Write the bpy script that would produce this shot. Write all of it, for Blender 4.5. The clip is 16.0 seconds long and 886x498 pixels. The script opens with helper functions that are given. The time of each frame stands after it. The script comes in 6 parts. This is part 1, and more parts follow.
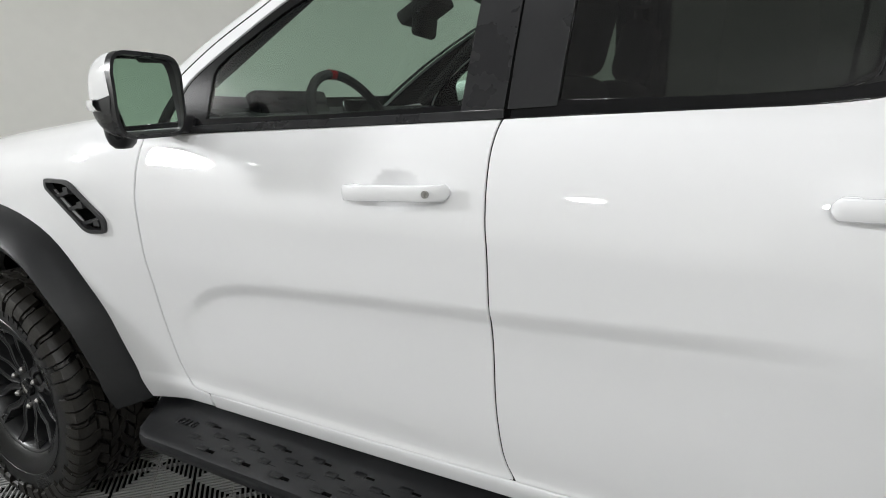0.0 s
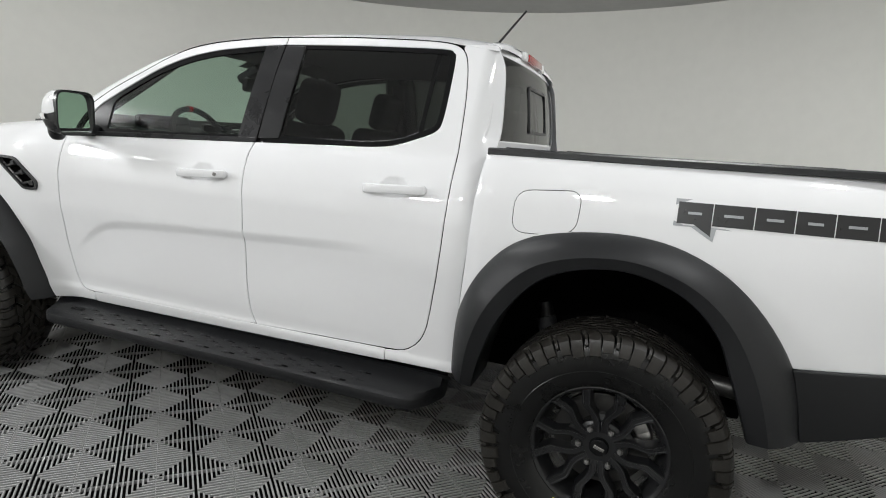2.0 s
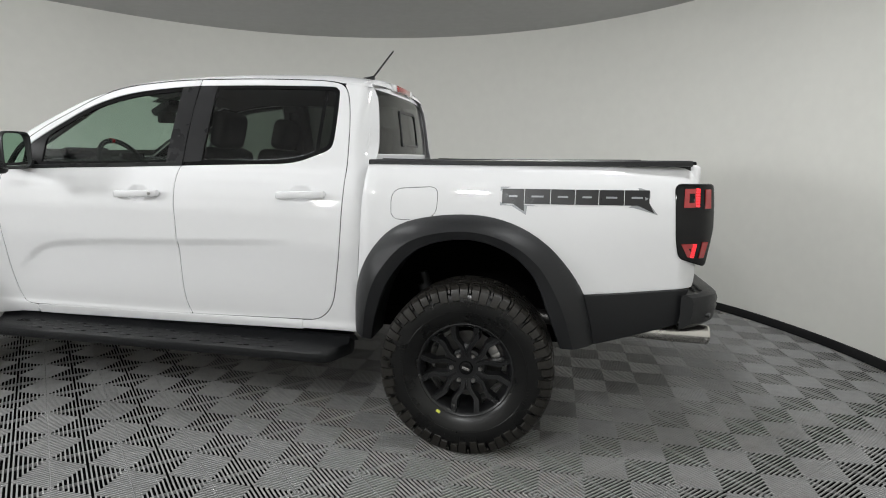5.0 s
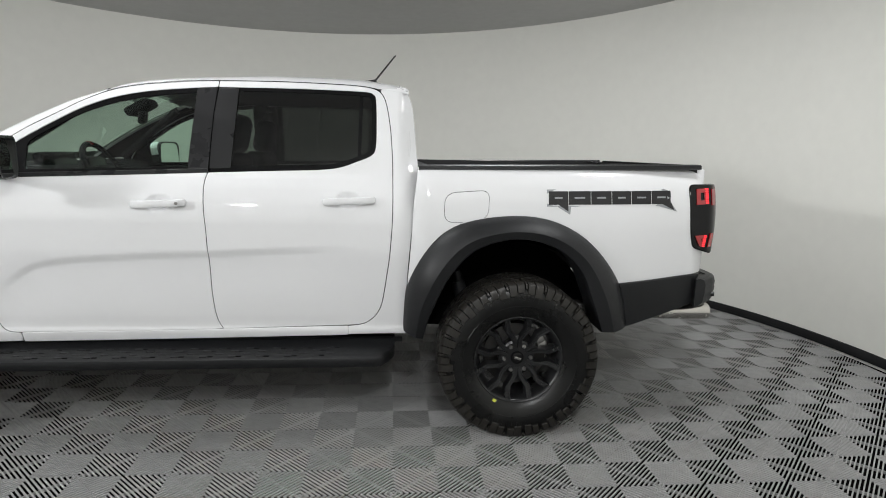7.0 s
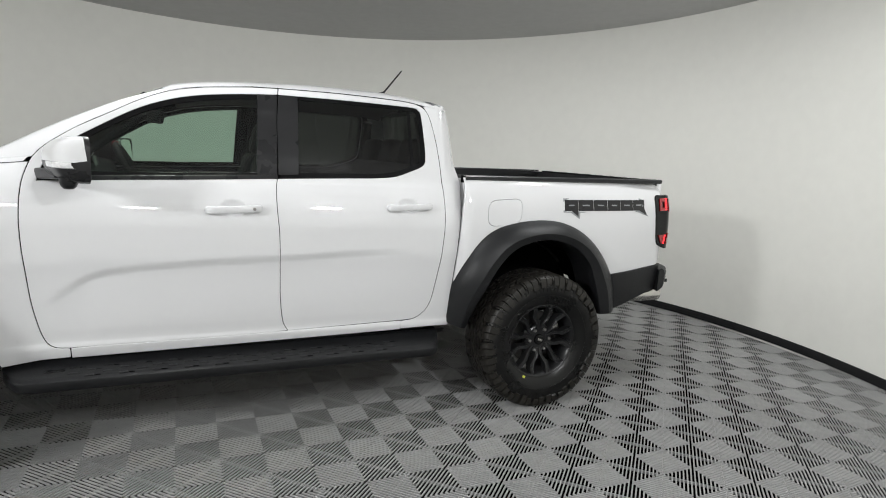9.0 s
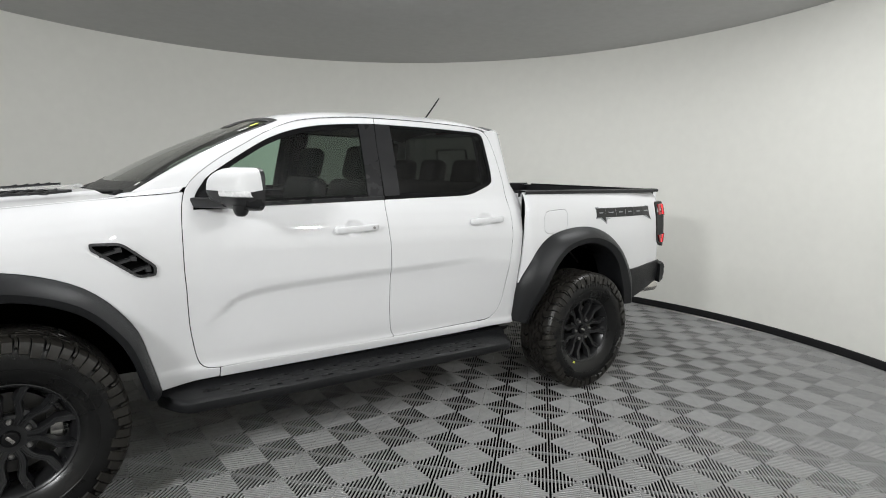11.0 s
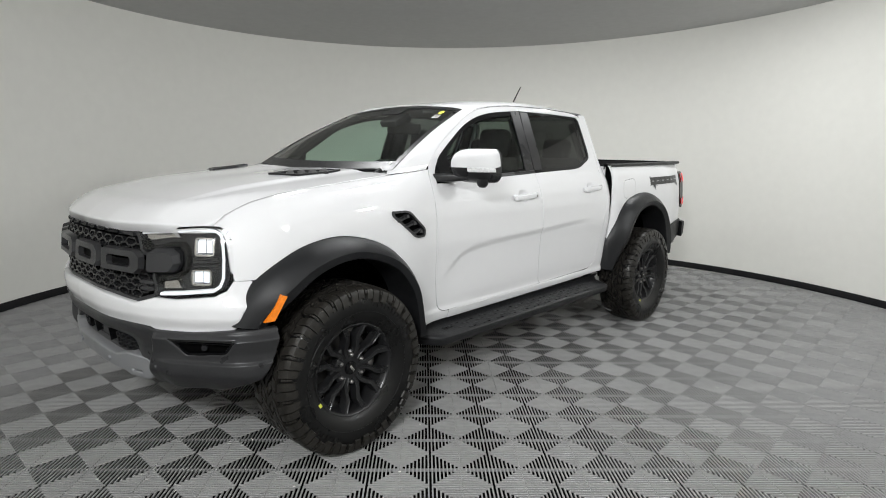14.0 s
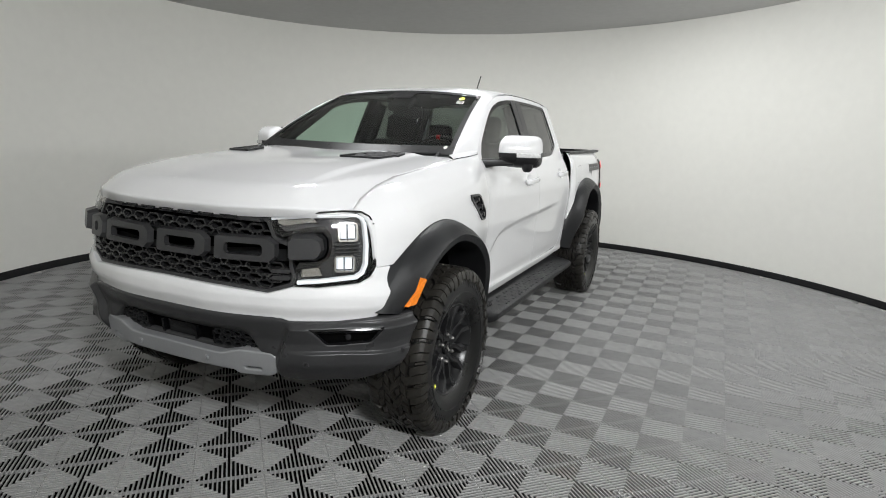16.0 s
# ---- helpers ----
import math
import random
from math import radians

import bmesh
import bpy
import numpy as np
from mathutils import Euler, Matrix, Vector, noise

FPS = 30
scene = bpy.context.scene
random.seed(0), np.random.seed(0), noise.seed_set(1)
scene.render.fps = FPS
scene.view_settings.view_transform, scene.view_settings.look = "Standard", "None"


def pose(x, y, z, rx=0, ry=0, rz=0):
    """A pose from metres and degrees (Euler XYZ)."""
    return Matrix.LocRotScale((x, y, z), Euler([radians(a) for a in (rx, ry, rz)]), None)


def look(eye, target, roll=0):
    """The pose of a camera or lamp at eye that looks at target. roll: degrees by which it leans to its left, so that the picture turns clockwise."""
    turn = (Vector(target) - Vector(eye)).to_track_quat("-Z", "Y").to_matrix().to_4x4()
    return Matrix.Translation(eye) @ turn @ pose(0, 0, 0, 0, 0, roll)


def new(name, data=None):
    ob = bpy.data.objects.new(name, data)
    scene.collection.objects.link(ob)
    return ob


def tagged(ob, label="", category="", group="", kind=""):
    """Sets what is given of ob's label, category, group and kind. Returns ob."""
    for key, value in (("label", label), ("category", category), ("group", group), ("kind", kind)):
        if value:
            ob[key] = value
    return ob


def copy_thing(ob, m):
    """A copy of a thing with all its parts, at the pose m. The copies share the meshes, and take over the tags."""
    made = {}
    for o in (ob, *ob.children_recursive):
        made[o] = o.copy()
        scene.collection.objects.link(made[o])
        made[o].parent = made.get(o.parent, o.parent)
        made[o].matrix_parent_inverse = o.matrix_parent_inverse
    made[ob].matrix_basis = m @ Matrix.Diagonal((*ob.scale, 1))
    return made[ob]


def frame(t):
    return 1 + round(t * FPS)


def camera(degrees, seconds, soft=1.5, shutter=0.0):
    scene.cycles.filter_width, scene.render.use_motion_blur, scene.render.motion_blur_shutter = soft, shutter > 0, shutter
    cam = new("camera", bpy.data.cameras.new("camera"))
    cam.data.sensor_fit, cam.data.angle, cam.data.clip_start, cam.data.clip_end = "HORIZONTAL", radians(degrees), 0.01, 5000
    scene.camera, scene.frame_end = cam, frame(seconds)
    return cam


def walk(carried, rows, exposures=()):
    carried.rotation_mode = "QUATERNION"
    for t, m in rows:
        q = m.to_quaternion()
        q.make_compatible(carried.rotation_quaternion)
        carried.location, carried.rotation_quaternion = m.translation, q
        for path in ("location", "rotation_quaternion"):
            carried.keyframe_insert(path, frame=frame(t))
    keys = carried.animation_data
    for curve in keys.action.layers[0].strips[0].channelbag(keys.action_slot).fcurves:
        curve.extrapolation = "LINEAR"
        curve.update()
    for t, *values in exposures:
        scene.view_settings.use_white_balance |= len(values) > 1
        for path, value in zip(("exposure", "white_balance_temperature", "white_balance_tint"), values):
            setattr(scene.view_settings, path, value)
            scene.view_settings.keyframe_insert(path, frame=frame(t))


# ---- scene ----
cam = camera(74.8, 16.0, soft=1.0)
PATH = [
    (0, (2.166, -1.875, 1.356), (1.256, -0.162, 0.871), -0.8),
    (0.5, (2.443, -2.151, 1.335), (1.525, -0.434, 0.879), 0.6),
    (1, (2.719, -2.415, 1.376), (1.94, -0.628, 0.929), 2.1),
    (1.5, (2.979, -2.685, 1.404), (2.316, -0.84, 1.01), 2.0),
    (2, (3.33, -2.836, 1.4), (2.673, -0.984, 1.029), 4.6),
    (2.5, (3.64, -2.999, 1.424), (3.046, -1.122, 1.073), 4.4),
    (3, (3.82, -3.256, 1.467), (3.315, -1.355, 1.104), 1.3),
    (3.2, (3.907, -3.352, 1.444), (3.387, -1.454, 1.09), 0.1),
    (4.25, (3.81, -3.52, 1.424), (3.402, -1.594, 1.094), 1.0),
    (5.3, (3.51, -3.573, 1.409), (3.21, -1.62, 1.099), 1.8),
    (5.5, (3.439, -3.621, 1.425), (3.182, -1.661, 1.122), 2.2),
    (6, (3.225, -3.655, 1.415), (3.078, -1.684, 1.114), 2.5),
    (6.5, (2.929, -3.635, 1.44), (2.94, -1.664, 1.106), 2.5),
    (7, (2.614, -3.727, 1.453), (2.795, -1.763, 1.121), 1.3),
    (7.5, (2.287, -3.841, 1.463), (2.651, -1.899, 1.157), 1.1),
    (8, (1.953, -3.807, 1.458), (2.483, -1.904, 1.147), 2.4),
    (8.5, (1.65, -3.744, 1.474), (2.337, -1.892, 1.158), 3.5),
    (9, (1.287, -3.786, 1.488), (2.103, -1.987, 1.171), 3.4),
    (9.5, (0.952, -3.79, 1.48), (1.857, -2.035, 1.161), 3.3),
    (9.8, (0.742, -3.737, 1.522), (1.696, -2.01, 1.195), 3.6),
    (10, (0.605, -3.75, 1.499), (1.587, -2.032, 1.207), 2.9),
    (10.2, (0.496, -3.745, 1.492), (1.506, -2.041, 1.213), 2.5),
    (12.3, (-0.657, -3.338, 1.461), (0.694, -1.886, 1.207), 2.2),
    (12.5, (-0.801, -3.382, 1.461), (0.554, -1.935, 1.199), 2.4),
    (13, (-1.164, -3.459, 1.495), (0.183, -2.007, 1.214), 1.7),
    (13.5, (-1.413, -3.284, 1.46), (-0.019, -1.881, 1.163), 1.5),
    (14, (-1.671, -3.068, 1.457), (-0.225, -1.725, 1.127), 1.1),
    (14.5, (-2.012, -2.879, 1.456), (-0.479, -1.643, 1.106), 1.4),
    (15, (-2.196, -2.61, 1.415), (-0.573, -1.501, 1.05), 1.9),
    (15.5, (-2.32, -2.284, 1.427), (-0.619, -1.3, 1.055), 2.4),
    (16, (-2.514, -2.044, 1.419), (-0.729, -1.216, 1.057), 2.6),
]
walk(cam, [(t, look(eye, target, roll)) for t, eye, target, roll in PATH])

# ---- light ----
scene.view_settings.exposure = 0.0
world = bpy.data.worlds.new("world")
scene.world = world
world.use_nodes = True
world.node_tree.nodes["Background"].inputs["Color"].default_value = (0.9, 0.95, 1.0, 1)
world.node_tree.nodes["Background"].inputs["Strength"].default_value = 0.02



def lamp(name, x, y, z, sx, sy, watts, target, colour=(0.985, 1.0, 1.01)):
    data = bpy.data.lights.new(name, "AREA")
    data.shape, data.size, data.size_y, data.energy, data.color = "ELLIPSE", sx, sy, watts, colour
    ob = new(name, data)
    ob.matrix_world = look((x, y, z), target)
    return ob


# none of these lamps is in view; several are added only to brighten
LAMPS = [
    (-3.00, -3.30, 2.76, 0.80, 0.55, 130, (2.0, -0.9, 0.6)),
    (0.90, -4.70, 2.60, 0.34, 0.24, 14, (1.6, -0.8, 0.9)),
    # added, no known source: brightens the wall behind the camera
    (1.30, -0.60, 2.97, 0.60, 0.30, 40, (1.2, -4.6, 1.0)),
    (2.80, -4.20, 2.75, 0.34, 0.24, 36, (3.2, -0.8, 0.9)),
    (0.70, 0.60, 2.96, 0.5, 0.4, 24, (0.7, 0.7, 0.0)),
    (3.50, 0.50, 2.98, 0.5, 0.4, 36, (3.7, 0.3, 0.0)),
    (4.30, -1.20, 3.04, 0.3, 0.3, 22, (4.4, -1.7, 0.0)),
]
for spot in LAMPS:
    lamp("unseen_lamp", *spot)

# ---- materials ----


def material(name, colour, rough=0.5, metal=0.0, coat=0.0, spec=0.5, noise_scale=0.0, noise_mix=0.0, bump=0.0, bump_scale=200.0, stain=0.0):
    m = bpy.data.materials.new(name)
    m.use_nodes = True
    t = m.node_tree
    b = t.nodes["Principled BSDF"]
    b.inputs["Base Color"].default_value = (*colour, 1)
    b.inputs["Roughness"].default_value = rough
    b.inputs["Metallic"].default_value = metal
    b.inputs["Coat Weight"].default_value = coat
    b.inputs["Coat Roughness"].default_value = 0.03
    b.inputs["Specular IOR Level"].default_value = spec
    co = t.nodes.new("ShaderNodeTexCoord")
    if noise_mix:
        big, fine = t.nodes.new("ShaderNodeTexNoise"), t.nodes.new("ShaderNodeTexNoise")
        big.inputs["Scale"].default_value, fine.inputs["Scale"].default_value = noise_scale, noise_scale * 14
        for n in (big, fine):
            n.inputs["Detail"].default_value = 4
            t.links.new(co.outputs["Object"], n.inputs["Vector"])
        add = t.nodes.new("ShaderNodeMath")
        add.operation = "ADD"
        t.links.new(big.outputs["Fac"], add.inputs[0])
        t.links.new(fine.outputs["Fac"], add.inputs[1])
        ramp = t.nodes.new("ShaderNodeMapRange")
        ramp.inputs["From Min"].default_value, ramp.inputs["From Max"].default_value = 0.7, 1.3
        ramp.inputs["To Min"].default_value, ramp.inputs["To Max"].default_value = 1 - noise_mix, 1 + noise_mix
        t.links.new(add.outputs[0], ramp.inputs["Value"])
        mul = t.nodes.new("ShaderNodeVectorMath")
        mul.operation = "SCALE"
        mul.inputs[0].default_value = colour
        t.links.new(ramp.outputs["Result"], mul.inputs["Scale"])
        t.links.new(mul.outputs[0], b.inputs["Base Color"])
        r2 = t.nodes.new("ShaderNodeMapRange")
        r2.inputs["From Min"].default_value, r2.inputs["From Max"].default_value = 0.3, 0.7
        r2.inputs["To Min"].default_value, r2.inputs["To Max"].default_value = max(rough - 0.08, 0.02), rough + 0.08
        t.links.new(big.outputs["Fac"], r2.inputs["Value"])
        t.links.new(r2.outputs["Result"], b.inputs["Roughness"])
    if bump:
        n, k = t.nodes.new("ShaderNodeTexNoise"), t.nodes.new("ShaderNodeBump")
        n.inputs["Scale"].default_value = bump_scale
        n.inputs["Detail"].default_value = 3
        k.inputs["Strength"].default_value, k.inputs["Distance"].default_value = bump, 0.002
        t.links.new(co.outputs["Object"], n.inputs["Vector"])
        t.links.new(n.outputs["Fac"], k.inputs["Height"])
        t.links.new(k.outputs["Normal"], b.inputs["Normal"])
    return m


def glass_material(name, tint, gloss=1.0):
    m = bpy.data.materials.new(name)
    m.use_nodes = True
    t = m.node_tree
    t.nodes.clear()
    out, mix = t.nodes.new("ShaderNodeOutputMaterial"), t.nodes.new("ShaderNodeMixShader")
    clear, shine, fres = t.nodes.new("ShaderNodeBsdfTransparent"), t.nodes.new("ShaderNodeBsdfGlossy"), t.nodes.new("ShaderNodeLayerWeight")
    clear.inputs["Color"].default_value = (*tint, 1)
    shine.inputs["Roughness"].default_value = 0.01
    shine.inputs["Color"].default_value = (gloss, gloss, gloss, 1)
    power, scale = t.nodes.new("ShaderNodeMath"), t.nodes.new("ShaderNodeMath")
    power.operation, scale.operation = "POWER", "MULTIPLY_ADD"
    power.inputs[1].default_value, scale.inputs[1].default_value, scale.inputs[2].default_value = 5.0, 0.90, 0.045
    t.links.new(fres.outputs["Facing"], power.inputs[0])
    t.links.new(power.outputs[0], scale.inputs[0])
    t.links.new(scale.outputs[0], mix.inputs[0])
    t.links.new(clear.outputs[0], mix.inputs[1])
    t.links.new(shine.outputs[0], mix.inputs[2])
    t.links.new(mix.outputs[0], out.inputs["Surface"])
    return m


def glow_material(name, colour, strength):
    m = bpy.data.materials.new(name)
    m.use_nodes = True
    b = m.node_tree.nodes["Principled BSDF"]
    b.inputs["Base Color"].default_value = (*colour, 1)
    b.inputs["Emission Color"].default_value = (*colour, 1)
    b.inputs["Emission Strength"].default_value = strength
    return m


def vary_by_object(m, amount):
    """Each piece a little lighter or darker than the next."""
    t = m.node_tree
    b = t.nodes["Principled BSDF"]
    link = b.inputs["Base Color"].links[0]
    source = link.from_socket
    info, ramp, mul = t.nodes.new("ShaderNodeObjectInfo"), t.nodes.new("ShaderNodeMapRange"), t.nodes.new("ShaderNodeVectorMath")
    ramp.inputs["To Min"].default_value, ramp.inputs["To Max"].default_value = 1 - amount, 1 + amount
    mul.operation = "SCALE"
    t.links.new(info.outputs["Random"], ramp.inputs["Value"])
    t.links.new(source, mul.inputs[0])
    t.links.new(ramp.outputs["Result"], mul.inputs["Scale"])
    t.links.new(mul.outputs[0], b.inputs["Base Color"])


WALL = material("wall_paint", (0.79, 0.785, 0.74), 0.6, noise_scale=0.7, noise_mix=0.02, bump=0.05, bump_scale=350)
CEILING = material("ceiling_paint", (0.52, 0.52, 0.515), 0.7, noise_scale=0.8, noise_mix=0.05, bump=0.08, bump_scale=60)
DISC = material("dull_brake_iron", (0.10, 0.098, 0.095), 0.45, metal=0.9, noise_scale=20, noise_mix=0.2)
BASE = material("black_baseboard", (0.012, 0.012, 0.013), 0.55, noise_scale=3, noise_mix=0.2, spec=0.2)
TILE = material("grey_floor_plastic", (0.345, 0.345, 0.341), 0.46, noise_scale=1.3, noise_mix=0.10, bump=0.10, bump_scale=500, spec=0.22)
vary_by_object(TILE, 0.04)
GAP = material("dark_subfloor", (0.006, 0.006, 0.006), 0.85, noise_scale=6, noise_mix=0.3, spec=0.0)
PAINT = material("white_paint", (0.74, 0.74, 0.75), 0.55, coat=1.0, spec=0.2, noise_scale=1.5, noise_mix=0.006)
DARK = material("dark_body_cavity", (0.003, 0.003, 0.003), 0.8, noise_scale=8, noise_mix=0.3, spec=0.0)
PLASTIC = material("black_moulded_plastic", (0.011, 0.0114, 0.0125), 0.42, noise_scale=5, noise_mix=0.08, bump=0.25, bump_scale=900, spec=0.36)
GREYPLAST = material("graphite_painted_plastic", (0.046, 0.0462, 0.048), 0.34, metal=0.35, noise_scale=6, noise_mix=0.06, bump=0.12, bump_scale=900, spec=0.35)
GLOSSBLACK = material("gloss_black_trim", (0.004, 0.004, 0.0045), 0.10, noise_scale=4, noise_mix=0.1, spec=0.3)
SATIN = material("satin_black_pillar", (0.014, 0.014, 0.015), 0.30, noise_scale=9, noise_mix=0.08, spec=0.4)
RUBBER = material("tyre_rubber", (0.0035, 0.0035, 0.0035), 0.30, noise_scale=7, noise_mix=0.2, bump=0.12, bump_scale=300, spec=0.42)
TREAD = material("tyre_tread_rubber", (0.020, 0.0184, 0.0160), 0.36, noise_scale=9, noise_mix=0.3, bump=0.3, bump_scale=260, spec=0.34)
ALLOY = material("satin_black_alloy", (0.012, 0.0122, 0.013), 0.30, metal=0.15, noise_scale=8, noise_mix=0.08, spec=0.5)
STEEL = material("brake_steel", (0.35, 0.34, 0.33), 0.35, metal=1.0, noise_scale=20, noise_mix=0.2)
CHROME = material("bright_metal", (0.62, 0.60, 0.57), 0.22, metal=1.0, noise_scale=25, noise_mix=0.06)
SILVER = material("silver_painted_skid", (0.30, 0.305, 0.315), 0.42, metal=0.45, noise_scale=10, noise_mix=0.05)
CABIN = material("black_cabin_cloth", (0.005, 0.005, 0.0055), 0.75, noise_scale=30, noise_mix=0.2, bump=0.2, bump_scale=700, spec=0.12)
CABINGREY = material("grey_headliner", (0.10, 0.10, 0.10), 0.8, noise_scale=30, noise_mix=0.1)
AMBER = material("amber_lens", (0.85, 0.22, 0.01), 0.15, coat=1.0, noise_scale=60, noise_mix=0.15)
REDLENS = material("red_lens", (0.30, 0.008, 0.010), 0.10, coat=1.0, noise_scale=60, noise_mix=0.12)
REDGLOW = glow_material("lit_red_lens", (0.9, 0.02, 0.03), 1.3)
LED = glow_material("white_led", (0.80, 0.84, 0.88), 0.55)
GRILLE_BLACK = material("satin_black_mesh", (0.011, 0.011, 0.012), 0.30, noise_scale=12, noise_mix=0.1, spec=0.5)
LAMPGREY = material("headlamp_reflector", (0.035, 0.035, 0.038), 0.2, metal=0.6, noise_scale=30, noise_mix=0.15)
LEDSOFT = glow_material("white_light_guide", (0.82, 0.85, 0.88), 0.35)
CLEARLENS = material("clear_signal_lens", (0.75, 0.75, 0.75), 0.12, coat=1.0, noise_scale=80, noise_mix=0.2)
MIRROR = material("mirror_glass", (0.86, 0.90, 0.87), 0.015, metal=1.0)
STICKER = material("yellow_sticker", (0.72, 0.75, 0.10), 0.5, noise_scale=40, noise_mix=0.05)
PAPER = material("white_label", (0.75, 0.75, 0.72), 0.6, noise_scale=40, noise_mix=0.04)
DECALGREY = material("silver_decal_film", (0.30, 0.31, 0.32), 0.4, metal=0.2, noise_scale=50, noise_mix=0.05)
DECALBLACK = material("black_decal_film", (0.010, 0.010, 0.011), 0.35, noise_scale=50, noise_mix=0.08)
COPPER = material("orange_spring_paint", (0.32, 0.12, 0.03), 0.4, noise_scale=30, noise_mix=0.2)
SIDEGLASS = glass_material("green_tinted_glass", (0.66, 0.80, 0.71))
PRIVACY = glass_material("dark_privacy_glass", (0.165, 0.18, 0.168))
SCREEN = glass_material("windscreen_glass", (0.70, 0.80, 0.74))
LENS = glass_material("clear_headlight_lens", (0.95, 0.95, 0.95), 0.8)

# ---- mesh tools ----


def curve(*pts):
    """A smooth monotone curve through (a, b) points; flat beyond its ends."""
    xs, ys = [p[0] for p in pts], [p[1] for p in pts]
    n = len(xs)
    dx = [xs[i + 1] - xs[i] for i in range(n - 1)]
    sl = [(ys[i + 1] - ys[i]) / dx[i] for i in range(n - 1)]
    m = [sl[0]] + [0.0 if sl[i - 1] * sl[i] <= 0 else 2 * sl[i - 1] * sl[i] / (sl[i - 1] + sl[i]) for i in range(1, n - 1)] + [sl[-1]]

    def f(x):
        if x <= xs[0]:
            return ys[0]
        if x >= xs[-1]:
            return ys[-1]
        i = 0
        while x > xs[i + 1]:
            i += 1
        t = (x - xs[i]) / dx[i]
        a, b = (1 + 2 * t) * (1 - t) ** 2, t * (1 - t) ** 2
        c, d = t * t * (3 - 2 * t), t * t * (t - 1)
        return a * ys[i] + b * dx[i] * m[i] + c * ys[i + 1] + d * dx[i] * m[i + 1]

    return f


def ease(a, b, x):
    t = min(max((x - a) / (b - a), 0.0), 1.0)
    return t * t * (3 - 2 * t)


def spl(pts, n=5, closed=False):
    """Catmull-Rom through 2D points."""
    out, k = [], len(pts)
    for i in range(k if closed else k - 1):
        if closed:
            p = [Vector(pts[(i + j) % k]) for j in (-1, 0, 1, 2)]
        else:
            p = [Vector(pts[min(max(i + j, 0), k - 1)]) for j in (-1, 0, 1, 2)]
        for s in range(n):
            t = s / n
            out.append(tuple(0.5 * (2 * p[1] + (p[2] - p[0]) * t + (2 * p[0] - 5 * p[1] + 4 * p[2] - p[3]) * t * t + (3 * p[1] - p[0] - 3 * p[2] + p[3]) * t ** 3)))
    if not closed:
        out.append(tuple(pts[-1]))
    return out


def rounded(pts, seg=5):
    """A closed polygon of (u, v, radius) with rounded corners."""
    out, k = [], len(pts)
    for i in range(k):
        p, a, b = (Vector(pts[(i + j) % k][:2]) for j in (0, -1, 1))
        r = pts[i][2]
        da, db = (a - p), (b - p)
        if r <= 0:
            out.append(tuple(p))
            continue
        cut = min(r, 0.48 * da.length, 0.48 * db.length)
        p0, p1 = p + da.normalized() * cut, p + db.normalized() * cut
        for s in range(seg + 1):
            t = s / seg
            out.append(tuple(p0 * (1 - t) ** 2 + 2 * p * t * (1 - t) + p1 * t * t))
    return out


def area2(poly):
    return 0.5 * sum(poly[i - 1][0] * poly[i][1] - poly[i][0] * poly[i - 1][1] for i in range(len(poly)))


def inset(poly, d):
    """A polygon shrunk by d (grown if d is negative)."""
    sign = 1 if area2(poly) > 0 else -1
    out, k = [], len(poly)
    for i in range(k):
        p, a, b = Vector(poly[i]), Vector(poly[i - 1]), Vector(poly[(i + 1) % k])
        e, f = (p - a), (b - p)
        if e.length < 1e-7 or f.length < 1e-7:
            out.append(tuple(p))
            continue
        n1, n2 = Vector((-e.y, e.x)).normalized(), Vector((-f.y, f.x)).normalized()
        m = n1 + n2
        m = m / max(m.length_squared, 0.5) * 2
        out.append(tuple(p + sign * d * m))
    return out


def shade(me, angle=35):
    me.polygons.foreach_set("use_smooth", [True] * len(me.polygons))
    me.set_sharp_from_angle(angle=radians(angle))


def part(name, bm, mat, parent=None, label="", angle=35, tidy=True):
    """One mesh object from a bmesh or a mesh, under a thing or a part."""
    if isinstance(bm, bmesh.types.BMesh):
        if tidy:
            bmesh.ops.recalc_face_normals(bm, faces=bm.faces)
        me = bpy.data.meshes.new(name)
        bm.to_mesh(me)
        bm.free()
        shade(me, angle)
    else:
        me = bm
    if not me.materials:
        me.materials.append(mat)
    ob = new(name, me)
    if parent is not None:
        ob.parent = parent
        ob.matrix_parent_inverse = Matrix.Identity(4)
    if label:
        ob["label"] = label
    return ob


def pieces(name, bm, mat, parent, label="", flip=False, kind=""):
    """Each separate piece of a bmesh as a part of its own; flip: the same on the other side."""
    bmesh.ops.recalc_face_normals(bm, faces=bm.faces)
    seen, out = set(), []
    for first in bm.verts:
        if first in seen:
            continue
        todo, isle = [first], []
        seen.add(first)
        while todo:
            v = todo.pop()
            isle.append(v)
            for e in v.link_edges:
                w = e.other_vert(v)
                if w not in seen:
                    seen.add(w)
                    todo.append(w)
        index = {v: k for k, v in enumerate(isle)}
        faces = {f for v in isle for f in v.link_faces}
        me = bpy.data.meshes.new(name)
        s = -1 if flip else 1
        me.from_pydata([(v.co.x, s * v.co.y, v.co.z) for v in isle], [], [[index[v] for v in (f.verts[::-1] if False else list(f.verts)[::s])] for f in sorted(faces, key=lambda f: f.index)])
        shade(me)
        out.append(part(name, me, mat, parent, label))
    bm.free()
    return out


def mirrored(me):
    """A copy of a mesh on the other side of the truck."""
    bm = bmesh.new()
    bm.from_mesh(me)
    for v in bm.verts:
        v.co.y = -v.co.y
    bmesh.ops.reverse_faces(bm, faces=bm.faces)
    other = bpy.data.meshes.new(me.name)
    bm.to_mesh(other)
    bm.free()
    for m in me.materials:
        other.materials.append(m)
    shade(other)
    return other


